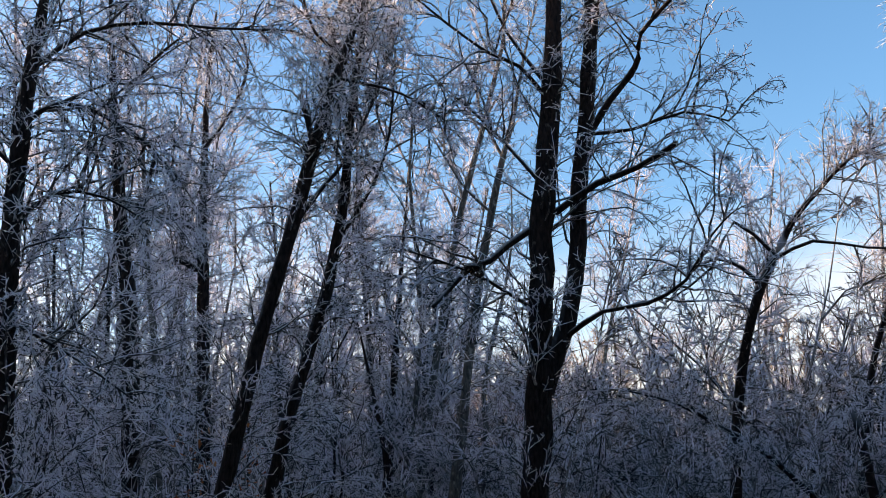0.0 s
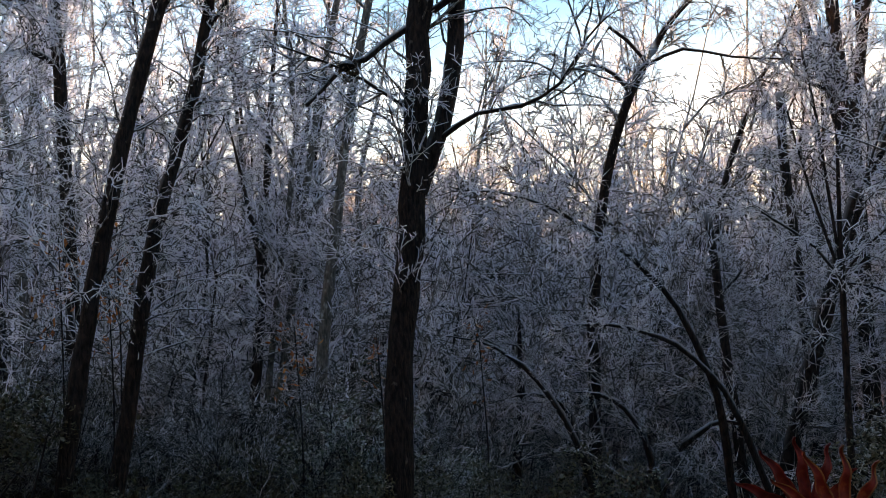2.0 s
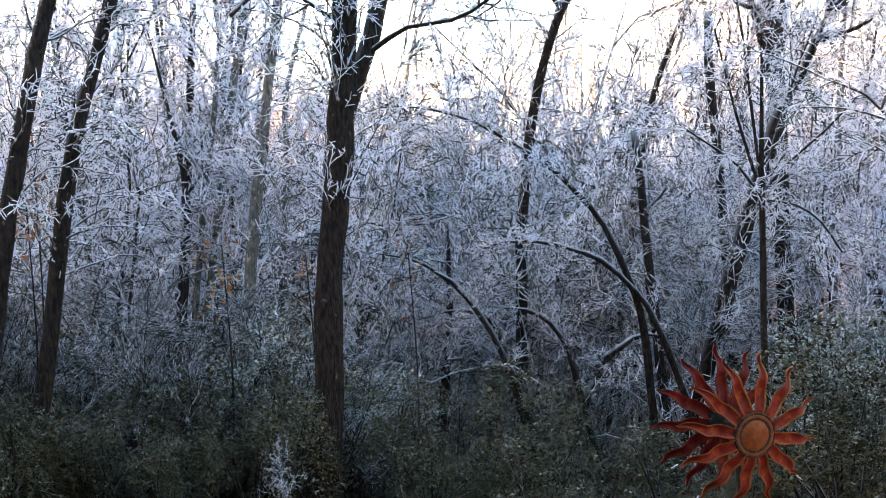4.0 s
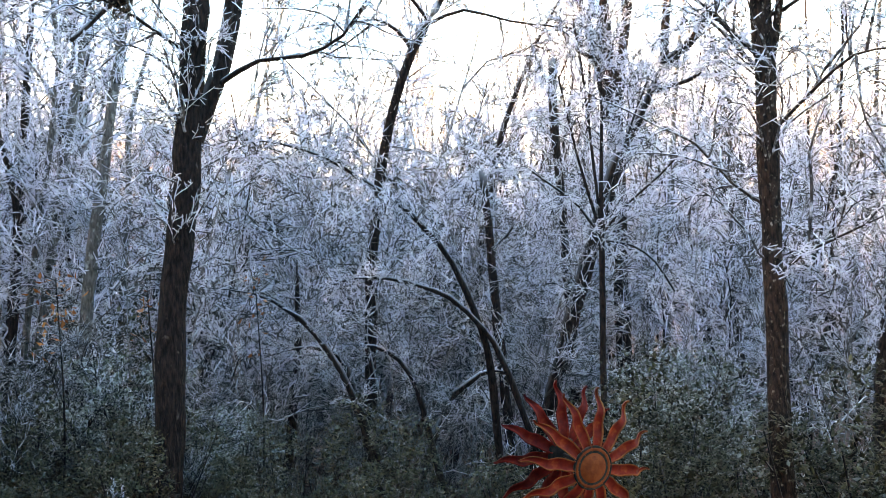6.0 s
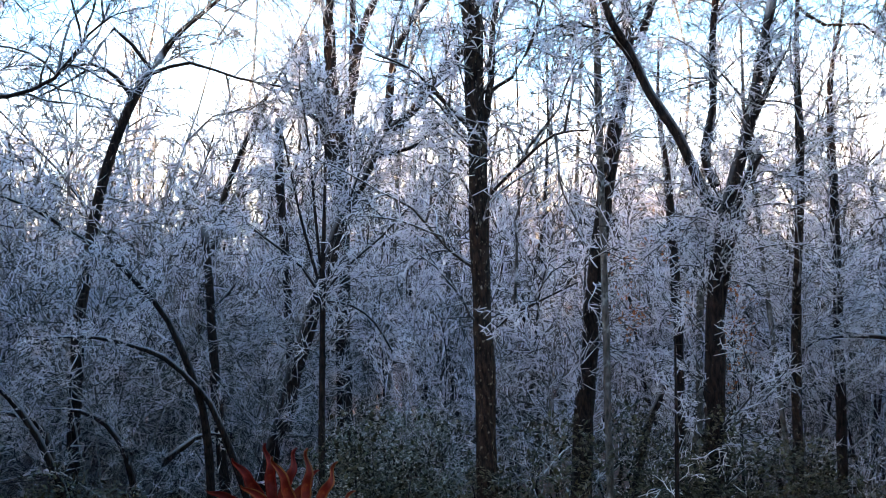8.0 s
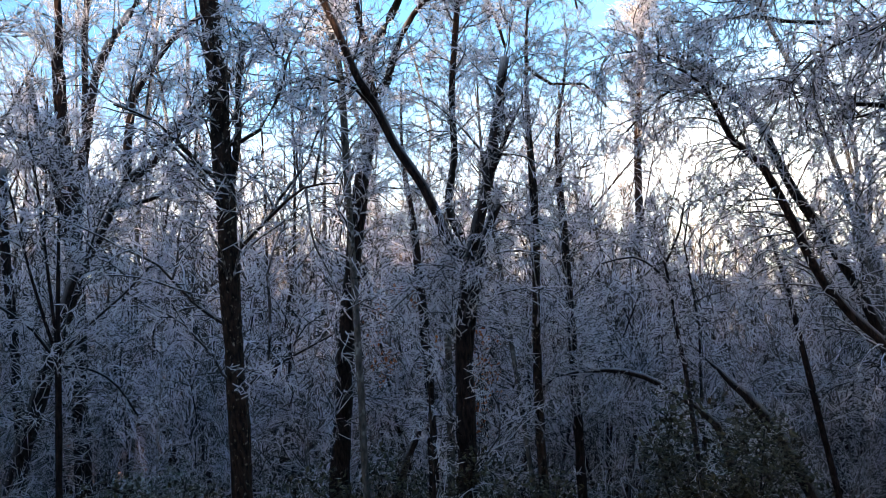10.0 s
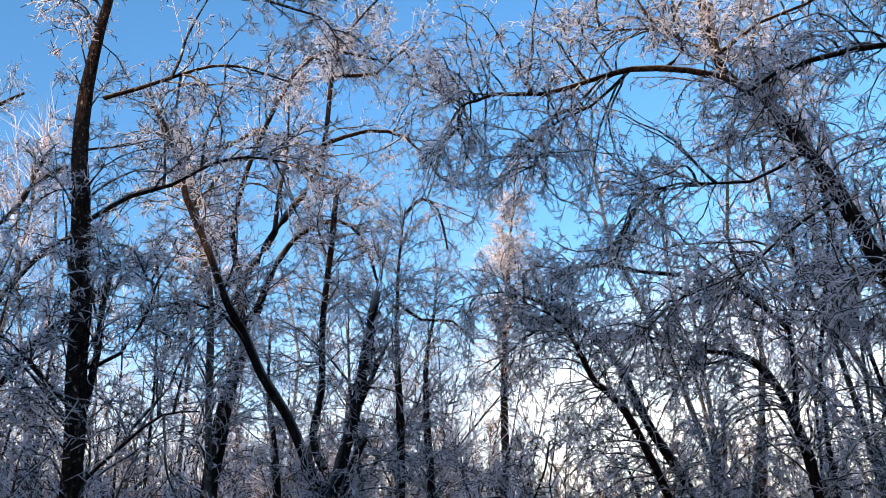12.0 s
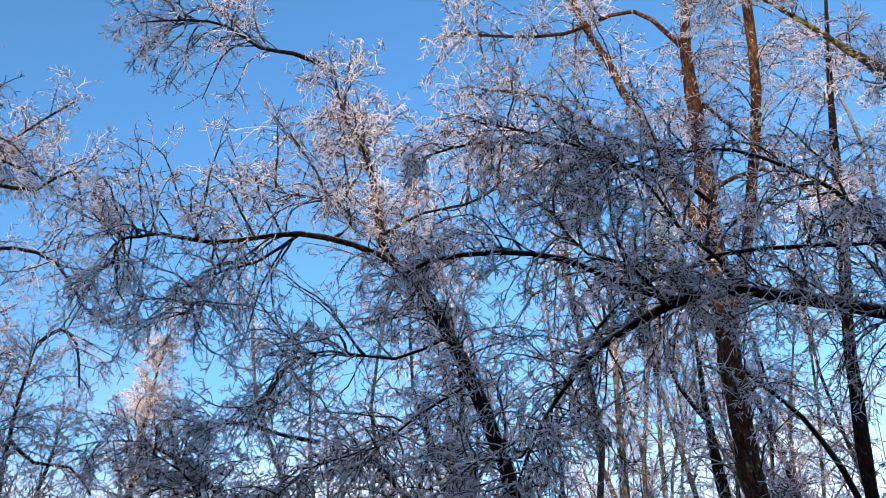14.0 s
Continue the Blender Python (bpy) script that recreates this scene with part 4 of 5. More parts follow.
tree(144, "dark leaning tree with a broken limb hung with ice",
    [(8.16, 7.45, 4.82, 0.063), (8.14, 7.47, 5.29, 0.058), (8.09, 7.52, 5.70, 0.054), (8.02, 7.61, 6.08, 0.049), (7.90, 7.73, 6.36, 0.045), (7.71, 7.92, 6.51, 0.040), (7.43, 8.17, 6.60, 0.035), (7.20, 8.38, 6.73, 0.030), (6.98, 8.56, 6.91, 0.025)],
    [
        [(8.18, 7.41, 6.68, 0.035), (8.04, 7.57, 6.98, 0.034), (7.93, 7.67, 7.15, 0.032), (7.81, 7.81, 7.41, 0.030)],
        [(8.10, 7.52, 5.48, 0.034), (8.16, 7.44, 6.16, 0.032), (8.19, 7.41, 6.62, 0.029), (8.19, 7.40, 6.75, 0.026), (8.34, 7.24, 7.33, 0.024), (8.32, 7.26, 7.91, 0.021)],
        [(7.80, 7.83, 6.47, 0.020), (7.51, 8.10, 6.41, 0.015), (7.33, 8.27, 6.47, 0.010)],
    ], twigs=170, reach=1.2, first=0.3, droop=0.2)
tree(145, "thin leaning stem under the bowed trees",
    [(8.12, 10.13, 3.69, 0.039), (8.04, 10.19, 4.55, 0.034), (7.97, 10.33, 5.37, 0.029), (7.78, 10.46, 6.14, 0.024)],
    [
    ], twigs=30, reach=0.9, droop=0.16, light=True, tip=0.22, thick=1.05, fine=(8, 5))
tree(146, "dark slim tree standing against the open sky",
    [(13.83, 14.57, 2.82, 0.091), (14.12, 14.28, 5.56, 0.084), (14.35, 14.05, 7.55, 0.078), (14.46, 13.87, 8.71, 0.071), (14.61, 13.71, 9.68, 0.064)],
    [
    ], twigs=40, reach=1.2, light=True, tip=0.22, thick=1.05, fine=(8, 5))
tree(147, "slim dark stems against the open sky",
    [(12.02, 13.51, 4.31, 0.071), (12.23, 13.33, 5.68, 0.062), (12.10, 13.44, 6.31, 0.053), (12.10, 13.45, 6.94, 0.045)],
    [
        [(12.19, 13.36, 5.48, 0.049), (12.34, 13.21, 6.27, 0.041), (12.40, 13.16, 7.19, 0.033)],
    ], twigs=30, reach=1.1, light=True, tip=0.22, thick=1.05, fine=(8, 5))
tree(148, "large bowed tree with dark limbs and drooping iced twigs",
    [(7.95, 5.29, 4.10, 0.091), (7.84, 5.37, 4.95, 0.086), (7.74, 5.44, 5.63, 0.083), (7.61, 5.53, 6.35, 0.079), (7.49, 5.61, 6.94, 0.075), (7.36, 5.71, 7.50, 0.071), (7.18, 5.85, 8.10, 0.068), (7.03, 6.00, 8.61, 0.064), (6.73, 6.23, 9.03, 0.060), (6.67, 6.25, 9.49, 0.055), (6.59, 6.26, 10.07, 0.051), (6.49, 6.31, 10.53, 0.047), (6.29, 6.37, 10.82, 0.042), (6.19, 6.40, 11.49, 0.037)],
    [
        [(6.57, 6.06, 8.85, 0.039), (6.27, 6.28, 9.02, 0.035), (5.81, 6.62, 9.14, 0.032), (5.44, 6.86, 9.06, 0.028), (5.02, 7.10, 8.96, 0.024), (4.54, 7.28, 8.96, 0.021), (4.33, 7.33, 8.87, 0.017), (4.14, 7.37, 8.78, 0.014), (4.08, 7.34, 8.48, 0.011)],
        [(6.18, 6.41, 11.49, 0.032), (5.78, 6.66, 11.66, 0.027), (5.42, 6.85, 11.66, 0.022), (5.06, 7.03, 11.90, 0.017), (4.68, 7.19, 11.86, 0.013), (4.17, 7.36, 11.62, 0.008)],
        [(6.11, 6.52, 9.12, 0.021), (6.30, 6.34, 9.30, 0.017), (6.20, 6.44, 9.62, 0.014), (5.75, 6.85, 9.75, 0.011), (5.37, 7.15, 10.05, 0.007)],
        [(5.96, 6.79, 9.27, 0.021), (5.53, 7.02, 8.86, 0.016), (5.03, 7.22, 8.59, 0.011), (4.84, 7.22, 8.04, 0.006)],
        [(7.19, 5.80, 8.02, 0.020), (6.70, 6.17, 7.76, 0.017), (6.15, 6.57, 7.84, 0.013), (5.76, 6.75, 7.66, 0.009), (5.41, 6.87, 6.99, 0.006)],
        [(7.30, 5.67, 7.47, 0.019), (6.84, 6.06, 7.13, 0.016), (6.48, 6.30, 6.81, 0.012), (6.00, 6.64, 6.64, 0.009), (5.62, 6.83, 6.32, 0.006)],
        [(6.55, 6.10, 9.17, 0.021), (6.91, 5.81, 9.45, 0.018), (7.28, 5.49, 9.56, 0.016), (7.56, 5.23, 9.77, 0.013), (7.79, 5.03, 10.14, 0.010)],
    ], twigs=450, reach=1.4, first=0.25, droop=0.16)
tree(149, "great arching limb hung with drooping ice",
    [(7.50, 0.76, 5.62, 0.061), (7.43, 1.05, 6.28, 0.058), (7.30, 1.59, 6.75, 0.055), (7.11, 2.19, 7.05, 0.051), (6.92, 2.62, 7.24, 0.047), (6.70, 3.07, 7.18, 0.042), (6.44, 3.51, 6.97, 0.036), (6.24, 3.80, 6.67, 0.031), (6.06, 4.03, 6.33, 0.026), (5.88, 4.19, 5.89, 0.021), (5.79, 4.27, 5.67, 0.016)],
    [
        [(6.95, 2.62, 7.22, 0.039), (6.74, 2.97, 7.22, 0.034), (6.52, 3.34, 7.46, 0.031), (6.26, 3.69, 7.74, 0.028), (5.90, 4.14, 7.88, 0.025), (5.50, 4.58, 7.84, 0.021), (5.25, 4.77, 7.63, 0.016)],
        [(6.86, 2.83, 7.21, 0.029), (6.81, 2.96, 7.42, 0.025), (6.93, 2.67, 7.57, 0.022), (7.13, 2.08, 7.48, 0.019), (7.24, 1.68, 7.36, 0.016), (7.31, 1.30, 7.26, 0.012)],
        [(6.96, 2.57, 7.24, 0.021), (6.90, 2.60, 7.49, 0.019), (6.76, 2.83, 7.87, 0.016), (6.64, 2.95, 8.29, 0.015), (6.48, 3.19, 8.63, 0.013), (6.16, 3.65, 8.99, 0.011), (5.80, 4.13, 9.23, 0.009)],
        [(7.50, 1.41, 7.10, 0.023), (7.52, 1.54, 7.57, 0.021), (7.53, 1.70, 7.99, 0.020), (7.50, 1.99, 8.36, 0.018), (7.42, 2.41, 8.75, 0.016), (7.29, 2.88, 8.91, 0.014), (7.11, 3.40, 8.94, 0.011), (6.91, 3.87, 8.92, 0.010)],
        [(7.16, 2.64, 8.17, 0.025), (7.09, 2.78, 8.39, 0.022), (6.98, 3.06, 8.68, 0.021), (6.83, 3.37, 8.83, 0.018), (6.65, 3.72, 9.09, 0.016), (6.37, 4.16, 9.30, 0.014), (6.05, 4.62, 9.31, 0.012), (5.76, 4.98, 9.17, 0.010)],
        [(6.33, 3.87, 6.71, 0.018), (6.48, 3.61, 7.13, 0.014), (6.69, 3.21, 7.47, 0.011), (6.79, 3.00, 7.46, 0.007)],
        [(6.09, 4.05, 6.33, 0.016), (5.96, 4.20, 6.08, 0.012), (5.79, 4.43, 6.09, 0.009), (5.61, 4.65, 6.05, 0.006)],
        [(6.66, 3.05, 7.15, 0.021), (6.57, 3.23, 7.59, 0.017), (6.40, 3.54, 7.78, 0.014), (6.29, 3.74, 8.23, 0.010), (6.32, 3.69, 8.52, 0.007)],
    ], twigs=420, reach=1.1, first=0.2, droop=0.2)
tree(150, "tall reddish-barked tree with sunlit upper limbs",
    [(10.22, 4.14, 5.70, 0.149), (10.21, 4.16, 6.30, 0.143), (10.23, 4.12, 7.21, 0.137), (10.25, 4.06, 8.19, 0.133), (10.29, 3.95, 9.31, 0.129), (10.33, 3.85, 10.29, 0.125), (10.37, 3.75, 11.44, 0.121), (10.39, 3.68, 12.40, 0.117), (10.46, 3.50, 13.37, 0.111), (10.53, 3.27, 14.64, 0.106)],
    [
        [(10.26, 4.02, 9.75, 0.069), (10.19, 4.19, 10.31, 0.066), (10.15, 4.28, 10.88, 0.063), (10.11, 4.39, 11.48, 0.061), (10.03, 4.57, 12.13, 0.058), (9.98, 4.69, 12.80, 0.054), (9.88, 4.89, 13.53, 0.051), (9.82, 5.00, 14.37, 0.048)],
        [(10.54, 4.14, 8.29, 0.074), (10.70, 3.72, 9.36, 0.073), (10.85, 3.25, 10.94, 0.072), (10.93, 2.99, 12.07, 0.071), (10.97, 2.83, 13.24, 0.070), (11.03, 2.63, 14.26, 0.067)],
        [(10.34, 3.81, 10.81, 0.032), (10.11, 4.39, 11.10, 0.029), (9.85, 4.95, 11.57, 0.025), (9.51, 5.56, 12.34, 0.022), (9.08, 6.23, 12.61, 0.018)],
        [(10.40, 3.66, 12.50, 0.039), (10.10, 4.16, 13.39, 0.035), (9.58, 5.04, 13.22, 0.029), (9.07, 5.69, 13.29, 0.023), (8.48, 6.37, 13.44, 0.018)],
        [(10.33, 3.87, 10.21, 0.035), (10.56, 3.16, 10.31, 0.029), (10.71, 2.65, 9.69, 0.022), (10.78, 2.35, 9.18, 0.015)],
        [(10.38, 3.73, 11.72, 0.034), (10.36, 3.36, 11.02, 0.026), (10.40, 2.79, 10.04, 0.018), (10.35, 2.41, 9.35, 0.011)],
    ], twigs=330, reach=1.5, bark=BARK_RED, first=0.35, droop=0.16)
tree(151, "slim lichen-grey tree beside the reddish trunk",
    [(11.00, 4.85, 6.16, 0.074), (11.00, 4.87, 6.92, 0.066), (11.01, 4.84, 7.87, 0.058), (11.03, 4.78, 8.64, 0.050), (11.03, 4.78, 9.23, 0.040)],
    [
        [(11.00, 4.85, 7.50, 0.034), (10.90, 5.08, 8.00, 0.027), (10.85, 5.16, 8.41, 0.020)],
    ], twigs=30, reach=1.0, bark=BARK_LICHEN, light=True, tip=0.22, thick=1.05, fine=(8, 5))
tree(152, "dark slim tree at the edge of the wood",
    [(11.54, 3.39, 5.79, 0.089), (11.56, 3.32, 6.55, 0.084), (11.60, 3.17, 7.56, 0.081), (11.64, 3.05, 8.35, 0.077), (11.71, 2.75, 9.71, 0.075), (11.77, 2.51, 10.97, 0.072), (11.84, 2.18, 12.49, 0.071), (11.89, 1.85, 13.84, 0.068)],
    [
        [(11.54, 3.39, 5.79, 0.041), (11.48, 3.56, 6.67, 0.037), (11.41, 3.82, 7.35, 0.032), (11.30, 4.11, 7.79, 0.028), (11.21, 4.36, 8.15, 0.023)],
    ], twigs=60, reach=1.3, light=True, tip=0.22, thick=1.05, fine=(8, 5))
tree(153, "bent tree with yellow-green lichen on its bough",
    [(9.35, 1.83, 4.64, 0.087), (9.37, 1.50, 5.73, 0.082), (9.38, 1.13, 6.92, 0.078), (9.36, 0.94, 8.00, 0.074), (9.32, 0.91, 9.00, 0.070), (9.23, 1.26, 9.95, 0.066), (9.14, 1.50, 10.38, 0.061), (9.04, 1.81, 10.93, 0.055), (8.92, 2.11, 11.40, 0.048), (8.81, 2.40, 11.97, 0.042)],
    [
    ], twigs=90, reach=1.1, bark=BARK_GOLD, first=0.4)


# ---- the wood behind: a few wild trees, each copied and turned ----
def wild_tree(seed, height, lean, stems, count, reach, thick, bark, label, fine=(5, 5), name="tree", group="trees of the wood", ice=None, first=0.2, droop=0.1, tip=0.3, category="tree", radius=0.009, wood=0.7, limb=None):
    rng = np.random.default_rng(seed)
    top = tagged(new(name), label, category, group)
    lines = []
    for k in range(stems):
        a, out = rng.uniform(0, 6.28), rng.uniform(0.3, 1.0) * lean
        h = height * rng.uniform(0.7, 1.0) if k else height
        pts, x, y = [], 0.0, 0.0
        for i in range(6):
            u = i / 5
            x, y = math.cos(a) * out * u ** 1.4 * height * 0.3, math.sin(a) * out * u ** 1.4 * height * 0.3
            pts.append((x + rng.normal(0, 0.02 * height * u), y + rng.normal(0, 0.02 * height * u), h * u, radius * height * (1 - 0.75 * u) * (0.75 if k else 1)))
        q = curve_through(pts, height / 12)
        hang("trunk", stem_mesh("trunk", q, bark, rng, 6, 0.3), top)
        lines.append(q)
    hang("crown", crown_mesh("crown", rng, lines, count, reach, fine, droop, thick, first, 0.5, [limb or BARK_PALE, ice or ICE_FINE], tip, True, wood), top, "bare brown twigs" if limb else "rime-white twigs")
    return top


def scatter(kinds, rng, count, az, dist, power=1.0, keep=None, size=(0.75, 1.2)):
    """Copies of the kinds in a sector before the camera; the first of each kind is the tree itself."""
    left = [k for k in kinds if k.location.length == 0]
    placed = []
    for _ in range(count * 4):
        if len(placed) >= count:
            break
        x, y = polar(rng.uniform(*az), dist[0] + (dist[1] - dist[0]) * rng.random() ** power)
        if keep and not keep(x, y):
            continue
        if any((x - a) ** 2 + (y - b) ** 2 < 0.5 for a, b in placed):
            continue
        placed.append((x, y))
        m = pose(x, y, float(ground_z(x, y)) - 0.1, rng.normal(0, 3), rng.normal(0, 3), rng.uniform(0, 360)) @ Matrix.Scale(rng.uniform(*size), 4)
        if left:
            left.pop().matrix_basis = m
        else:
            copy_thing(kinds[rng.integers(len(kinds))], m)


def clear_of_arches(x, y):
    """Leaves the bowed saplings in view."""
    return not (-26 < math.degrees(math.atan2(x, y)) < -3 and math.hypot(x, y) < 14)


rng = np.random.default_rng(5)
tall = [wild_tree(20 + i, 12 + 1.2 * i, 0.6, 1 + i % 2, 46, 2.1, 2.7, (BARK, BARK_YOUNG)[i % 2], "bare woodland tree white with rime", (8, 5), tip=0.8, radius=0.0065, first=0.12) for i in range(6)]
scatter(tall, rng, 22, (-68, -33), (18, 42), 0.9)
scatter(tall, rng, 22, (-33, 22), (20, 44), 0.9, None, (0.5, 0.8))
slim = [wild_tree(40 + i, 6 + i, 0.9, 1, 32, 1.6, 1.8, BARK_PALE, "slim young tree coated with rime", (10, 5), tip=0.3, radius=0.0038, first=0.12) for i in range(5)]
scatter(tall, rng, 6, (-64, -34), (15, 28))
scatter(tall, rng, 8, (64, 84), (15, 30))
scatter(slim, rng, 60, (-68, 26), (13, 30), 1.1, clear_of_arches, (0.6, 1.0))
scatter(slim, rng, 22, (26, 78), (16, 38), 1.0, None, (0.45, 0.75))

brush = [wild_tree(60 + i, 2.6 + 0.5 * i, 1.3, 4, 34, 1.1, 1.05, BARK_PALE, "tangled bush coated white with rime", (8, 5), "bush", "rimed bushes of the understorey", RIME, 0.1, 0.08, 0.2, "bush", 0.0035) for i in range(5)]
scatter(brush, rng, 96, (-66, 74), (12.8, 22), 1.0, clear_of_arches, (0.75, 1.4))
scatter(brush, rng, 26, (-62, -6), (15, 30), 1.0, None, (1.3, 1.9))
scatter(brush, rng, 12, (-27, -8), (14.5, 19), 1.0, None, (1.3, 1.8))
scatter(brush, rng, 10, (36, 80), (15, 24), 1.0, None, (0.9, 1.4))
scatter(brush, rng, 30, (16, 62), (16, 34), 1.0, None, (0.7, 1.05))

thorn = [wild_tree(70 + i, 2.6 + 0.5 * i, 1.3, 5, 44, 1.1, 1.3, BARK, "dark tangled leafless bush with bare brown twigs", (7, 5), "bush", "dark bushes of the understorey", BARK, 0.05, 0.08, 0.25, "bush", 0.005, 0.7, BARK) for i in range(2)]
scatter(thorn, np.random.default_rng(37), 14, (-66, -38), (11.0, 13.6), 1.0, None, (0.8, 1.1))
scatter(brush, np.random.default_rng(39), 12, (-34, -4), (13.2, 15.5), 1.0, None, (1.0, 1.4))
scatter(tall, np.random.default_rng(40), 15, (41, 74), (14, 23), 1.0, None, (0.7, 0.95))
scatter(tall, np.random.default_rng(43), 5, (48, 61), (12, 16), 1.0, None, (0.6, 0.8))
scatter(thorn, np.random.default_rng(45), 20, (-54, -30), (10.6, 13.0), 1.0, None, (0.75, 1.0))
scatter(thorn, np.random.default_rng(44), 12, (-30, -14), (13.0, 16.0), 1.0, None, (0.7, 1.0))
scatter(tall, np.random.default_rng(41), 9, (-24, -6), (20, 31), 1.0, None, (0.5, 0.75))


# ---- far woods: too many to count, in the sun ----
def woods(name, label, seed, x, y, low, high, branches, twigs, thick, girth=0.16, wander=0.05, top=None, ice=None, stem=None):
    """A stand of bare rimed trees; top keeps their crowns to a skyline of about that many degrees from the garden."""
    rng = np.random.default_rng(seed)
    s = Soup()
    N = len(x)
    h = rng.uniform(low, high, N)
    if top:
        open_side = 1 / (1 + np.exp(-(np.degrees(np.arctan2(x, y)) - 31) / 2)) / (1 + np.exp((np.degrees(np.arctan2(x, y)) - 60) / 2))
        skyline = np.tan(np.radians(top * (1 - open_side) + 7.0 * open_side))
        h = np.maximum(2.5, np.minimum(h, (EYE + np.hypot(x, y) * skyline - ground_z(x, y)) * rng.uniform(0.7, 1.15, N)))
    foot = np.stack([x, y, ground_z(x, y) - 0.2], 1)
    way = unit(np.stack([rng.normal(0, 1.2 * wander, N), rng.normal(0, 1.2 * wander, N), np.ones(N)], 1))
    paths = branch_out(rng, foot, way, h, 5, 0.0, wander)
    s.tubes(paths, np.linspace(girth, 0.02, 6)[None] * (h / 13)[:, None], 4, 0)
    p, w, who, u = offshoots(rng, paths, branches, 0.8, 0.1)
    l1 = h[who] * 0.2 * (1.2 - 0.7 * u) * rng.uniform(0.5, 1.1, len(u))
    one = branch_out(rng, p, unit(w + np.array([0, 0, 0.5])), l1, 2, 0.1, 0.15)
    s.tubes(one, np.full((len(u), 1), 0.19 * girth) * np.array([1.2, 0.9, 0.4]), 3, 1)
    p, w, who, u = offshoots(rng, one, twigs, 0.8)
    s.spikes(p, p + w * (l1[who] * rng.uniform(0.35, 0.9, len(u)))[:, None], np.full(len(u), thick), 1)
    return tagged(new(name, s.mesh(name, [stem or BARK_YOUNG, ice or ICE_FINE])), label, "woods", kind="stuff")


spread = np.random.default_rng(9)
az, far = np.radians(spread.uniform(-80, 88, 680)), 42 + 112 * spread.random(680) ** 0.9
woods("far_woods", "distant rime-white woods in low sunlight", 10, far * np.sin(az), far * np.cos(az), 10, 18, 18, 7, 0.055, top=10.5, ice=THIN_RIME)
az = np.radians(np.concatenate([spread.uniform(-72, 80, 340), spread.uniform(0, 46, 130), spread.uniform(-30, -8, 26)]))
mid = np.concatenate([spread.uniform(16, 34, 340), spread.uniform(18, 34, 130), spread.uniform(24, 40, 26)])
woods("mid_woods", "dense thicket of slender rime-white trees behind the clearing", 12, mid * np.sin(az), mid * np.cos(az), 5, 12, 22, 10, 0.013, 0.07, 0.13, top=15.5, ice=RIME, stem=BARK)
more = np.random.default_rng(42)
az = np.radians(np.concatenate([spread.uniform(-75, -36, 44), spread.uniform(-4, 18, 12), more.uniform(-32, -4, 16), more.uniform(46, 62, 11)]))
mid = np.concatenate([spread.uniform(20, 38, 56), more.uniform(26, 40, 16), more.uniform(18, 32, 11)])
woods("tall_woods", "tall rime-white woods standing behind the nearest trees", 13, mid * np.sin(az), mid * np.cos(az), 11, 17, 28, 15, 0.014, 0.09, 0.08)
# unseen wood added on the ridge thins the low sun before it reaches the clearing
along, across = spread.uniform(38, 72, 250), spread.uniform(-65, 40, 250)
sx, sy = math.sin(radians(SUN_AZ)), math.cos(radians(SUN_AZ))
woods("sun_filter_woods", "unseen bare rimed woods added along the ridge to thin the sun", 11, along * sx + across * sy, along * sy - across * sx, 8, 12, 14, 5, 0.075)


# ---- evergreen shrubs ----
def leaf_material(name, dark, light, frost, share):
    m, n, l, b = material(name, 0.6)
    b.inputs["Specular IOR Level"].default_value = 0.2
    g = n.new("ShaderNodeNewGeometry")
    col = ramp(n, l, g.outputs["Random Per Island"], (0.0, dark), (1 - share, light), (min(0.99, 1 - share + 0.1), frost))
    spots = ramp(n, l, noise_node(n, l, 40, 4), (0.5, (0, 0, 0)), (0.75, (0.35, 0.35, 0.35)))
    up = upward(n, l, -0.1, 0.9)
    k = n.new("ShaderNodeMath")
    k.operation = "MULTIPLY"
    l.new(up, k.inputs[0])
    l.new(spots, k.inputs[1])
    l.new(blend(n, l, k.outputs[0], col, frost), b.inputs["Base Color"])
    return m


EVERGREEN = leaf_material("evergreen_leaf", (0.022, 0.0105, 0.006), (0.05, 0.043, 0.016), (0.17, 0.17, 0.15), 0.10)
FROSTED_GREEN = leaf_material("frosted_evergreen_leaf", (0.045, 0.05, 0.03), (0.15, 0.165, 0.125), (0.36, 0.39, 0.37), 0.5)
DEAD_LEAF = leaf_material("dead_orange_leaf", (0.42, 0.09, 0.025), (0.6, 0.18, 0.045), (0.6, 0.4, 0.3), 0.1)
WITHERED = leaf_material("withered_leaf", (0.03, 0.018, 0.012), (0.09, 0.05, 0.03), (0.3, 0.28, 0.27), 0.08)
LITTER = leaf_material("litter_leaf", (0.12, 0.035, 0.026), (0.24, 0.085, 0.06), (0.3, 0.24, 0.24), 0.06)


def leaf_cloud(name, rng, centres, each, length, mat, spread=0.5):
    """Whorls of leaves round the twig ends."""
    s = Soup()
    n = len(centres) * each
    c = np.repeat(centres, each, 0)
    a = rng.uniform(0, 6.28, n)
    tilt = rng.normal(0.25, spread, n)
    along = np.stack([np.cos(a) * np.cos(tilt), np.sin(a) * np.cos(tilt), np.sin(tilt)], 1)
    side = unit(np.cross(along, np.array([0, 0, 1.0])) + rng.normal(0, 0.3, (n, 3)))
    L = length * rng.uniform(0.6, 1.2, n)
    s.leaves(c + rng.normal(0, length * 0.8, (n, 3)), along, side, L, L * 0.62, np.full(n, 0.18))
    return s.mesh(name, [mat], False)


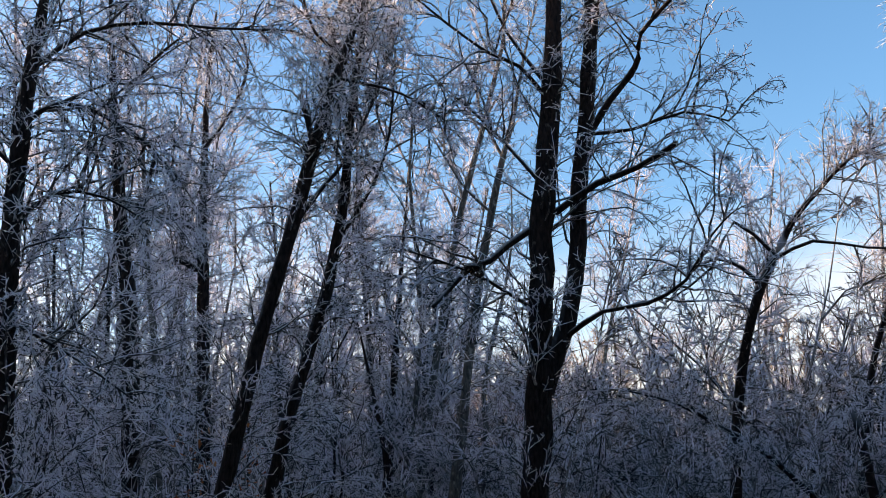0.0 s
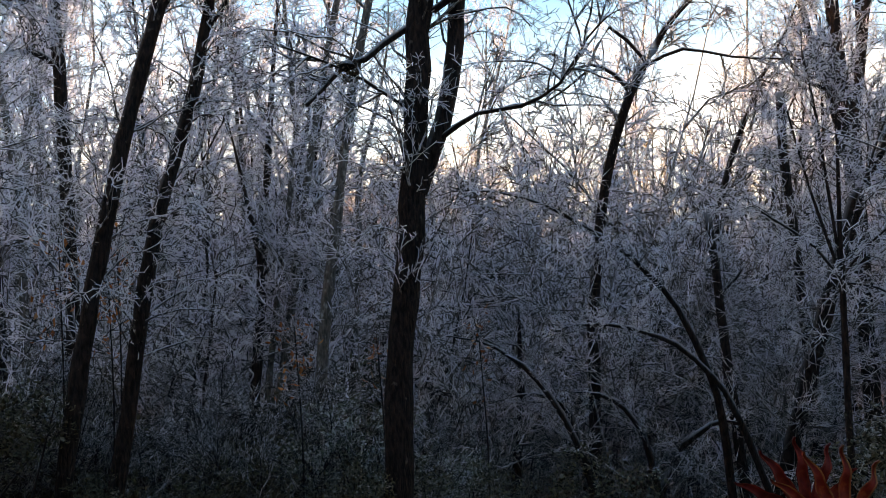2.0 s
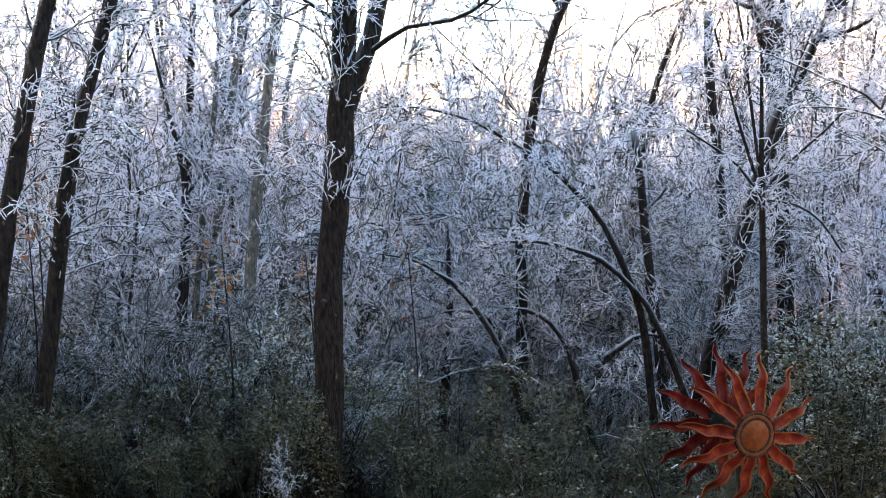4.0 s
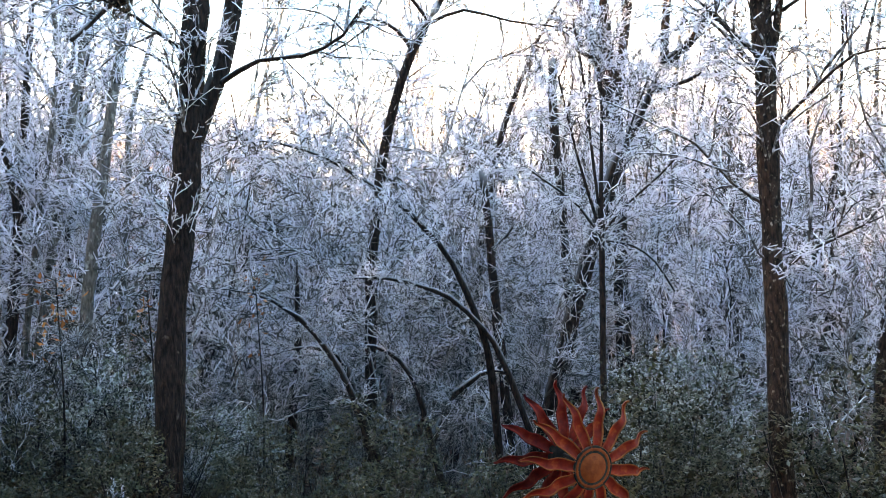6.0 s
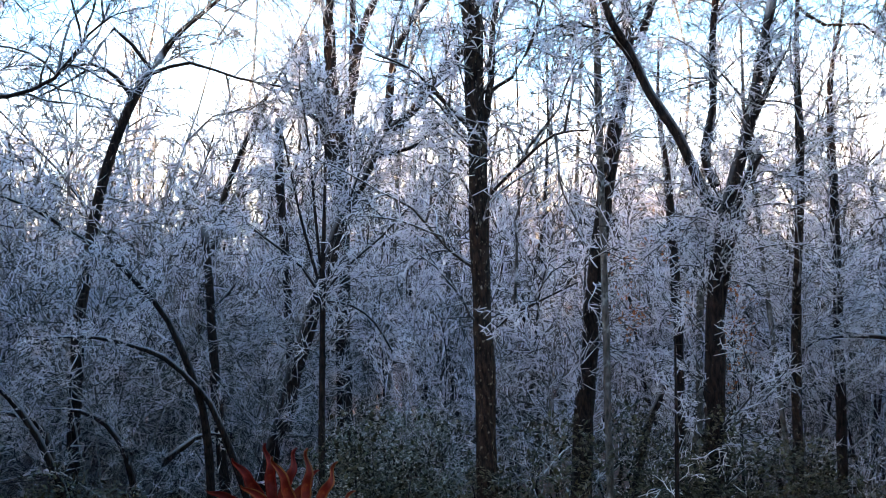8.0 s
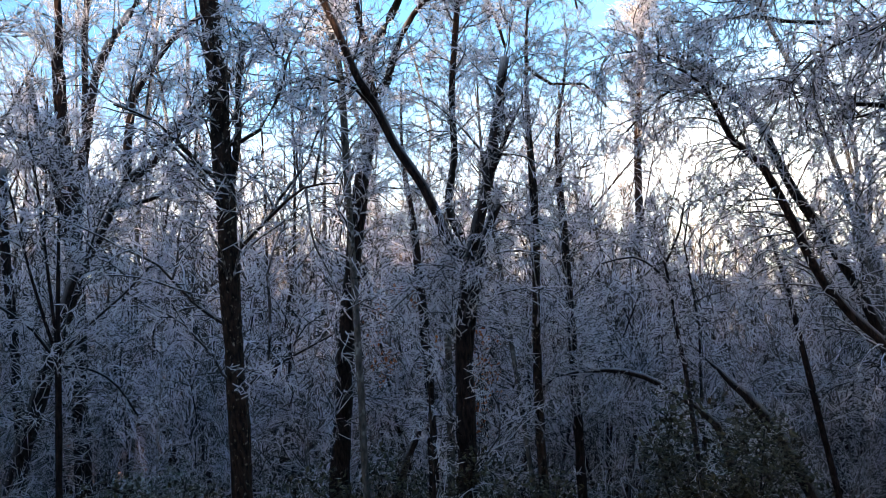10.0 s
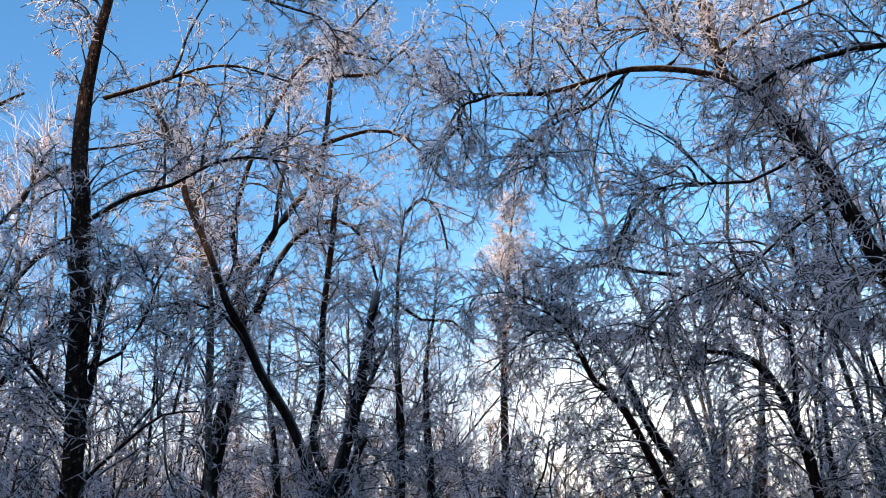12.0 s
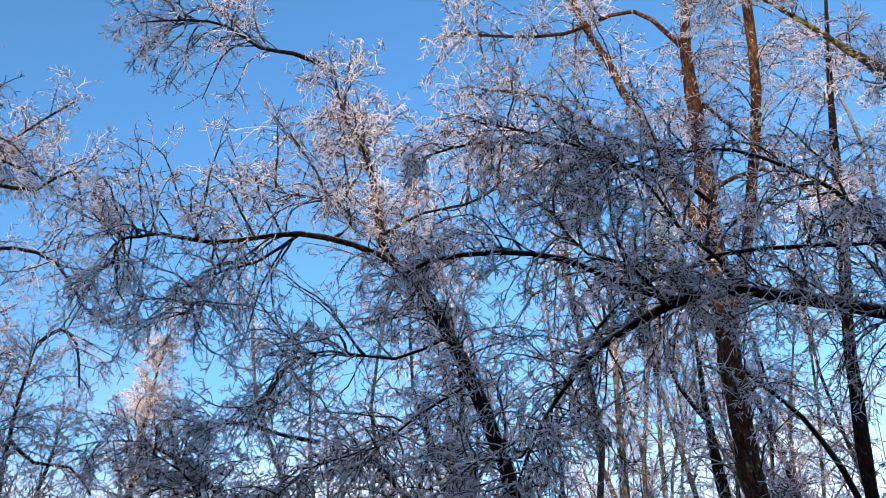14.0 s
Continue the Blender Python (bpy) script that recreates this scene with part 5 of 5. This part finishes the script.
def shrub(seed, height, width, leaf=None, label="dark green broadleaf evergreen shrub dusted with frost"):
    rng = np.random.default_rng(seed)
    top = tagged(new("evergreen_shrub"), label, "shrub", "evergreen shrubs under the trees")
    k = 260
    tufts = unit(rng.normal(0, 1, (34, 3))) * (rng.random((34, 1)) ** 0.4)
    tufts = tufts * np.array([width / 2, width / 2, height * 0.42]) + np.array([0, 0, height * 0.58])
    ends = np.repeat(tufts, 8, 0)[:k] + rng.normal(0, 0.13, (k, 3))
    ends[:, 2] = np.maximum(ends[:, 2], 0.1)
    for tip in ends[4::24]:
        foot = rng.normal(0, 0.1, 3) * np.array([1, 1, 0])
        mid = foot * 0.5 + tip * 0.5 + rng.normal(0, 0.08, 3)
        s = Soup()
        s.tubes(np.stack([foot, mid, tip])[None], 0.014 * np.array([[1.3, 1, 0.5]]), 4)
        hang("stem", s.mesh("stem", [BARK]), top)
    hang("foliage", leaf_cloud("foliage", rng, ends, 17, 0.062 if leaf else 0.07, leaf or EVERGREEN), top)
    return top


shrubs = [shrub(80 + i, 1.7 + 0.25 * i, 1.7 + 0.3 * (i % 3)) for i in range(5)]
pale = [shrub(90 + i, 2.3 + 0.4 * i, 1.9, FROSTED_GREEN, "grey-green evergreen shrub thickly dusted with frost") for i in range(2)]
scatter(shrubs, np.random.default_rng(31), 27, (-57, -21), (9.2, 12.0), 1.0, None, (0.6, 0.95))
scatter(shrubs, np.random.default_rng(32), 24, (-21, -4), (8.8, 11.0), 1.0, None, (0.6, 0.9))
scatter(shrubs, np.random.default_rng(33), 46, (-4, 34), (8.6, 11.2), 1.0, None, (0.8, 1.12))
scatter(shrubs, np.random.default_rng(36), 16, (-64, -38), (11.4, 14.5), 1.0, None, (0.95, 1.35))
scatter(shrubs, np.random.default_rng(38), 14, (-52, -30), (12.4, 15.0), 1.0, None, (1.2, 1.6))
scatter(pale, np.random.default_rng(34), 8, (-56, -26), (11.2, 13.0), 1.0, None, (0.75, 1.0))
scatter(pale, np.random.default_rng(35), 3, (-7, 0), (12.0, 13.2), 1.0, None, (0.85, 1.1))


# ---- the garden sun: a metal wind spinner with two wheels of wavy rays ----
def painted_metal(name, a, b_, edge):
    m, n, l, b = material(name, 0.5)
    b.inputs["Specular IOR Level"].default_value = 0.08
    wear = ramp(n, l, noise_node(n, l, 34, 8), (0.35, tuple(0.7 * c for c in a)), (0.6, tuple(0.75 * c for c in b_)), (0.78, tuple(0.8 * c for c in edge)))
    l.new(wear, b.inputs["Base Color"])
    relief(n, l, b, noise_node(n, l, 60, 4), 0.3, 0.004)
    return m


RUST = painted_metal("rust_red_paint", (0.2, 0.013, 0.009), (0.3, 0.022, 0.012), (0.4, 0.07, 0.025))
GILT = painted_metal("gilt_edge_paint", (0.4, 0.12, 0.035), (0.34, 0.07, 0.025), (0.28, 0.035, 0.016))
RUST_DARK = painted_metal("dark_red_paint", (0.14, 0.010, 0.008), (0.22, 0.016, 0.011), (0.28, 0.04, 0.02))
COPPER = painted_metal("copper_paint", (0.26, 0.045, 0.016), (0.36, 0.075, 0.025), (0.13, 0.022, 0.012))
IRON = painted_metal("dark_iron", (0.02, 0.018, 0.018), (0.04, 0.035, 0.033), (0.09, 0.06, 0.05))


def ray_mesh(name, inner, outer, width, mats):
    """A wavy tapering ray of sheet metal with a gilt raised edge, along +X, facing +Z."""
    bm = bmesh.new()
    rows, rings = 17, []
    for k in range(rows):
        u = k / (rows - 1)
        x = inner + (outer - inner) * u
        w = width * (0.62 + 1.9 * u * (1 - u)) * (1 - u ** 2.5) + 0.005
        sway = 0.007 * math.sin(u * 15.0) * u
        lift = 0.017 * math.sin(u * 13.0) * u - 0.05 * u * u
        e = min(0.005, w * 0.3)
        ring = []
        for y, z in ((-w / 2, 0.012), (-w / 2 + e, 0.007), (0, 0.0), (w / 2 - e, 0.007), (w / 2, 0.012), (w / 2, 0.009), (0, -0.003), (-w / 2, 0.009)):
            ring.append(bm.verts.new((x, y + sway, z + lift)))
        rings.append(ring)
    for a, b in zip(rings, rings[1:]):
        for i in range(8):
            f = bm.faces.new((a[i], b[i], b[(i + 1) % 8], a[(i + 1) % 8]))
            f.material_index = 1 if i in (0, 3, 4, 7) else 0
            f.smooth = True
    bm.faces.new(rings[0])
    bm.faces.new(rings[-1][::-1])
    bmesh.ops.recalc_face_normals(bm, faces=bm.faces)
    me = bpy.data.meshes.new(name)
    bm.to_mesh(me)
    bm.free()
    for m in mats:
        me.materials.append(m)
    return me


def disc_mesh(name, profile, mat, seg=32):
    """A turned disc about +Z from (radius, height) pairs."""
    bm = bmesh.new()
    rings = [[bm.verts.new((r * math.cos(2 * math.pi * i / seg), r * math.sin(2 * math.pi * i / seg), z)) for i in range(seg)] for r, z in profile]
    for a, b in zip(rings, rings[1:]):
        for i in range(seg):
            bm.faces.new((a[i], a[(i + 1) % seg], b[(i + 1) % seg], b[i]))
    bm.faces.new(rings[0][::-1])
    bm.faces.new(rings[-1])
    bmesh.ops.recalc_face_normals(bm, faces=bm.faces)
    me = bpy.data.meshes.new(name)
    bm.to_mesh(me)
    bm.free()
    for p in me.polygons:
        p.use_smooth = len(p.vertices) == 4
    me.materials.append(mat)
    return me


def garden_sun(place, face_az):
    foot = float(ground_z(place[0], place[1])) - 0.3
    top = tagged(new("wind_spinner"), "rust-red metal sun wind spinner with wavy rays, iced at its tips", "garden ornament")
    top.location = (place[0], place[1], foot)
    h = place[2] - foot
    # local +Z of a wheel looks along face_az, tilted down a little
    face = Vector((math.sin(radians(face_az)), math.cos(radians(face_az)), -0.08)).normalized()
    turn = face.to_track_quat("Z", "Y").to_matrix().to_4x4()
    front = hang("front_wheel", disc_mesh("front_wheel", [(0.076, -0.006), (0.078, 0.0), (0.077, 0.012), (0.07, 0.016), (0.062, 0.011), (0.058, 0.012), (0.04, 0.02), (0.018, 0.024)], COPPER), top, "domed copper-coloured hub with a rolled rim")
    front.matrix_basis = Matrix.Translation((0, 0, h)) @ turn
    hang("rim", disc_mesh("rim", [(0.0775, 0.004), (0.082, 0.004), (0.084, 0.010), (0.081, 0.016), (0.0775, 0.013)], IRON), front, "dark rolled rim")
    rear = hang("rear_wheel", disc_mesh("rear_wheel", [(0.066, -0.02), (0.07, -0.006), (0.068, 0.006), (0.055, 0.01), (0.02, 0.012)], IRON), top, "dark rear hub")
    rear.matrix_basis = Matrix.Translation(Vector((0, 0, h)) - face * 0.2) @ turn
    ray, ray_dark = ray_mesh("ray", 0.06, 0.295, 0.043, (RUST, GILT)), ray_mesh("ray", 0.05, 0.285, 0.045, (RUST_DARK, RUST))
    drip_bm = bmesh.new()
    bmesh.ops.create_cone(drip_bm, cap_ends=True, segments=6, radius1=0.0035, radius2=0.001, depth=0.03)
    drip = bpy.data.meshes.new("icicle")
    drip_bm.to_mesh(drip)
    drip_bm.free()
    drip.materials.append(ICE)
    for k in range(12):
        a = pose(0, 0, 0.002, 0, 0, k * 30 + 20)
        r = hang("ray", ray, front)
        r.matrix_basis = a
        if math.sin(radians(k * 30 + 20)) < -0.3:
            i = hang("icicle", drip, front, "bead of clear ice")
            i.matrix_basis = a @ pose(0.305, 0, -0.05, 0, 90, 0)
        r = hang("ray", ray_dark, rear)
        r.matrix_basis = pose(0, 0, 0, 0, 0, k * 30 + 32)
    s = Soup()
    s.tubes(np.array([[(0, 0, 0), (0, 0, h * 0.5), (0, 0, h - 0.03)]]) - np.array(face * 0.1), np.full((1, 3), 0.011), 8)
    hang("pole", s.mesh("pole", [IRON]), top, "dark iron stake")
    s = Soup()
    axle = np.array([[(0, 0, h)] * 3]) - np.array(face)[None, None] * np.array([0.0, 0.1, 0.2])[None, :, None]
    s.tubes(axle, np.full((1, 3), 0.008), 8)
    hang("axle", s.mesh("axle", [IRON]), top)
    return top


garden_sun((-0.352, 3.533, 3.254), 141.4)


# ---- dead leaves that still hang, and the litter ----
def leafy_sapling(place, height, width, count, label, size=0.09):
    rng = np.random.default_rng(int(abs(place[0] * 100)) + 7)
    top = tagged(new("leafy_sapling"), label, "sapling", "saplings with dead leaves")
    z = float(ground_z(*place)) - 0.1
    top.location = (*place, z)
    q = curve_through([(0, 0, 0, 0.014), (0.05, 0.03, height * 0.5, 0.010), (-0.04, 0.02, height, 0.006)])
    hang("stem", stem_mesh("stem", q, BARK, rng, 6, 0.2), top)
    p, w, who, u = offshoots(rng, q[None, :, :3], 14, 1.0, 0.72)
    one = branch_out(rng, p, w, np.full(14, width / 2) * rng.uniform(0.5, 1.1, 14), 4, 0.05, 0.15)
    for line in one:
        s = Soup()
        s.tubes(line[None], 0.006 * np.linspace(1, 0.4, 5)[None], 4)
        hang("branch", s.mesh("branch", [TWIG]), top)
    ends, *_ = offshoots(rng, one, max(1, count // 14), 0.5, 0.4)
    hang("leaves", leaf_cloud("leaves", rng, ends, 2, size, DEAD_LEAF, 0.9), top, "withered orange-brown leaves")
    return top


leafy_sapling((-8.19, 7.69), 4.34, 0.70, 40, "young oak with a few orange dead leaves")
leafy_sapling((-8.13, 6.85), 3.75, 0.60, 36, "young oak with a few orange dead leaves")
leafy_sapling((-7.80, 7.22), 3.44, 0.50, 28, "young oak with a few orange dead leaves")
leafy_sapling((-6.43, 8.68), 3.19, 0.50, 30, "young oak with a few orange dead leaves")
leafy_sapling((-5.45, 8.86), 2.90, 0.40, 18, "young oak with a few orange dead leaves")
leafy_sapling((-4.98, 10.48), 3.63, 0.40, 14, "young oak with a few orange dead leaves")
leafy_sapling((4.06, 14.94), 5.14, 1.60, 150, "young beech holding pale orange dead leaves")
leafy_sapling((5.12, 14.09), 4.43, 0.70, 60, "young beech holding pale orange dead leaves")
leafy_sapling((5.27, 14.56), 3.89, 0.50, 50, "young beech holding pale orange dead leaves")


def leaf_clump(place, r, seed):
    """A lump of twigs and dead leaves lodged in a fork."""
    rng = np.random.default_rng(300 + seed)
    top = tagged(new("leaf_clump"), "dark clump of twigs and dead leaves lodged on a branch", "leaf clump", "clumps caught in the branches")
    top.location = place
    bm = bmesh.new()
    bmesh.ops.create_icosphere(bm, subdivisions=2, radius=r * 0.75)
    for v in bm.verts:
        v.co *= 1 + 0.35 * noise.noise(v.co * (3 / r) + Vector((seed, 0, 0)))
        v.co.z *= 0.7
    me = bpy.data.meshes.new("core")
    bm.to_mesh(me)
    bm.free()
    me.materials.append(BARK)
    hang("core", me, top)
    hang("foliage", leaf_cloud("foliage", rng, unit(rng.normal(0, 1, (26, 3))) * r * 0.7, 3, r * 0.6, WITHERED, 0.9), top, "withered dark brown leaves")


leaf_clump((-5.08, 7.75, 6.64), 0.11, 0)
leaf_clump((-6.70, 7.07, 8.19), 0.12, 1)
leaf_clump((2.04, 10.40, 6.84), 0.05, 2)
leaf_clump((-0.74, 11.95, 4.06), 0.06, 3)
leaf_clump((1.83, 9.47, 6.81), 0.05, 4)

# a low iced bush at the foot of the bank
ix, iy = (-4.75, 7.18)
copy_thing(brush[0], pose(ix, iy, float(ground_z(ix, iy)) - 0.05, 0, 0, 40) @ Matrix.Scale(0.3, 4))


def leaf_litter():
    rng = np.random.default_rng(77)
    n = 16000
    az, d = np.radians(rng.uniform(-60, 45, n)), rng.uniform(5.5, 17, n)
    x, y = d * np.sin(az), d * np.cos(az)
    c = np.stack([x, y, ground_z(x, y) + 0.015], 1)
    a, t = rng.uniform(0, 6.28, n), rng.normal(0, 0.35, n)
    along = np.stack([np.cos(a) * np.cos(t), np.sin(a) * np.cos(t), np.sin(t)], 1)
    side = unit(np.cross(along, np.array([0, 0, 1.0])) + rng.normal(0, 0.25, (n, 3)))
    L = rng.uniform(0.05, 0.10, n)
    s = Soup()
    s.leaves(c, along, side, L, L * 0.55, np.full(n, 0.15))
    return tagged(new("leaf_litter", s.mesh("leaf_litter", [LITTER], False)), "fallen brown leaves rimmed with frost", "leaf litter", kind="stuff")


leaf_litter()
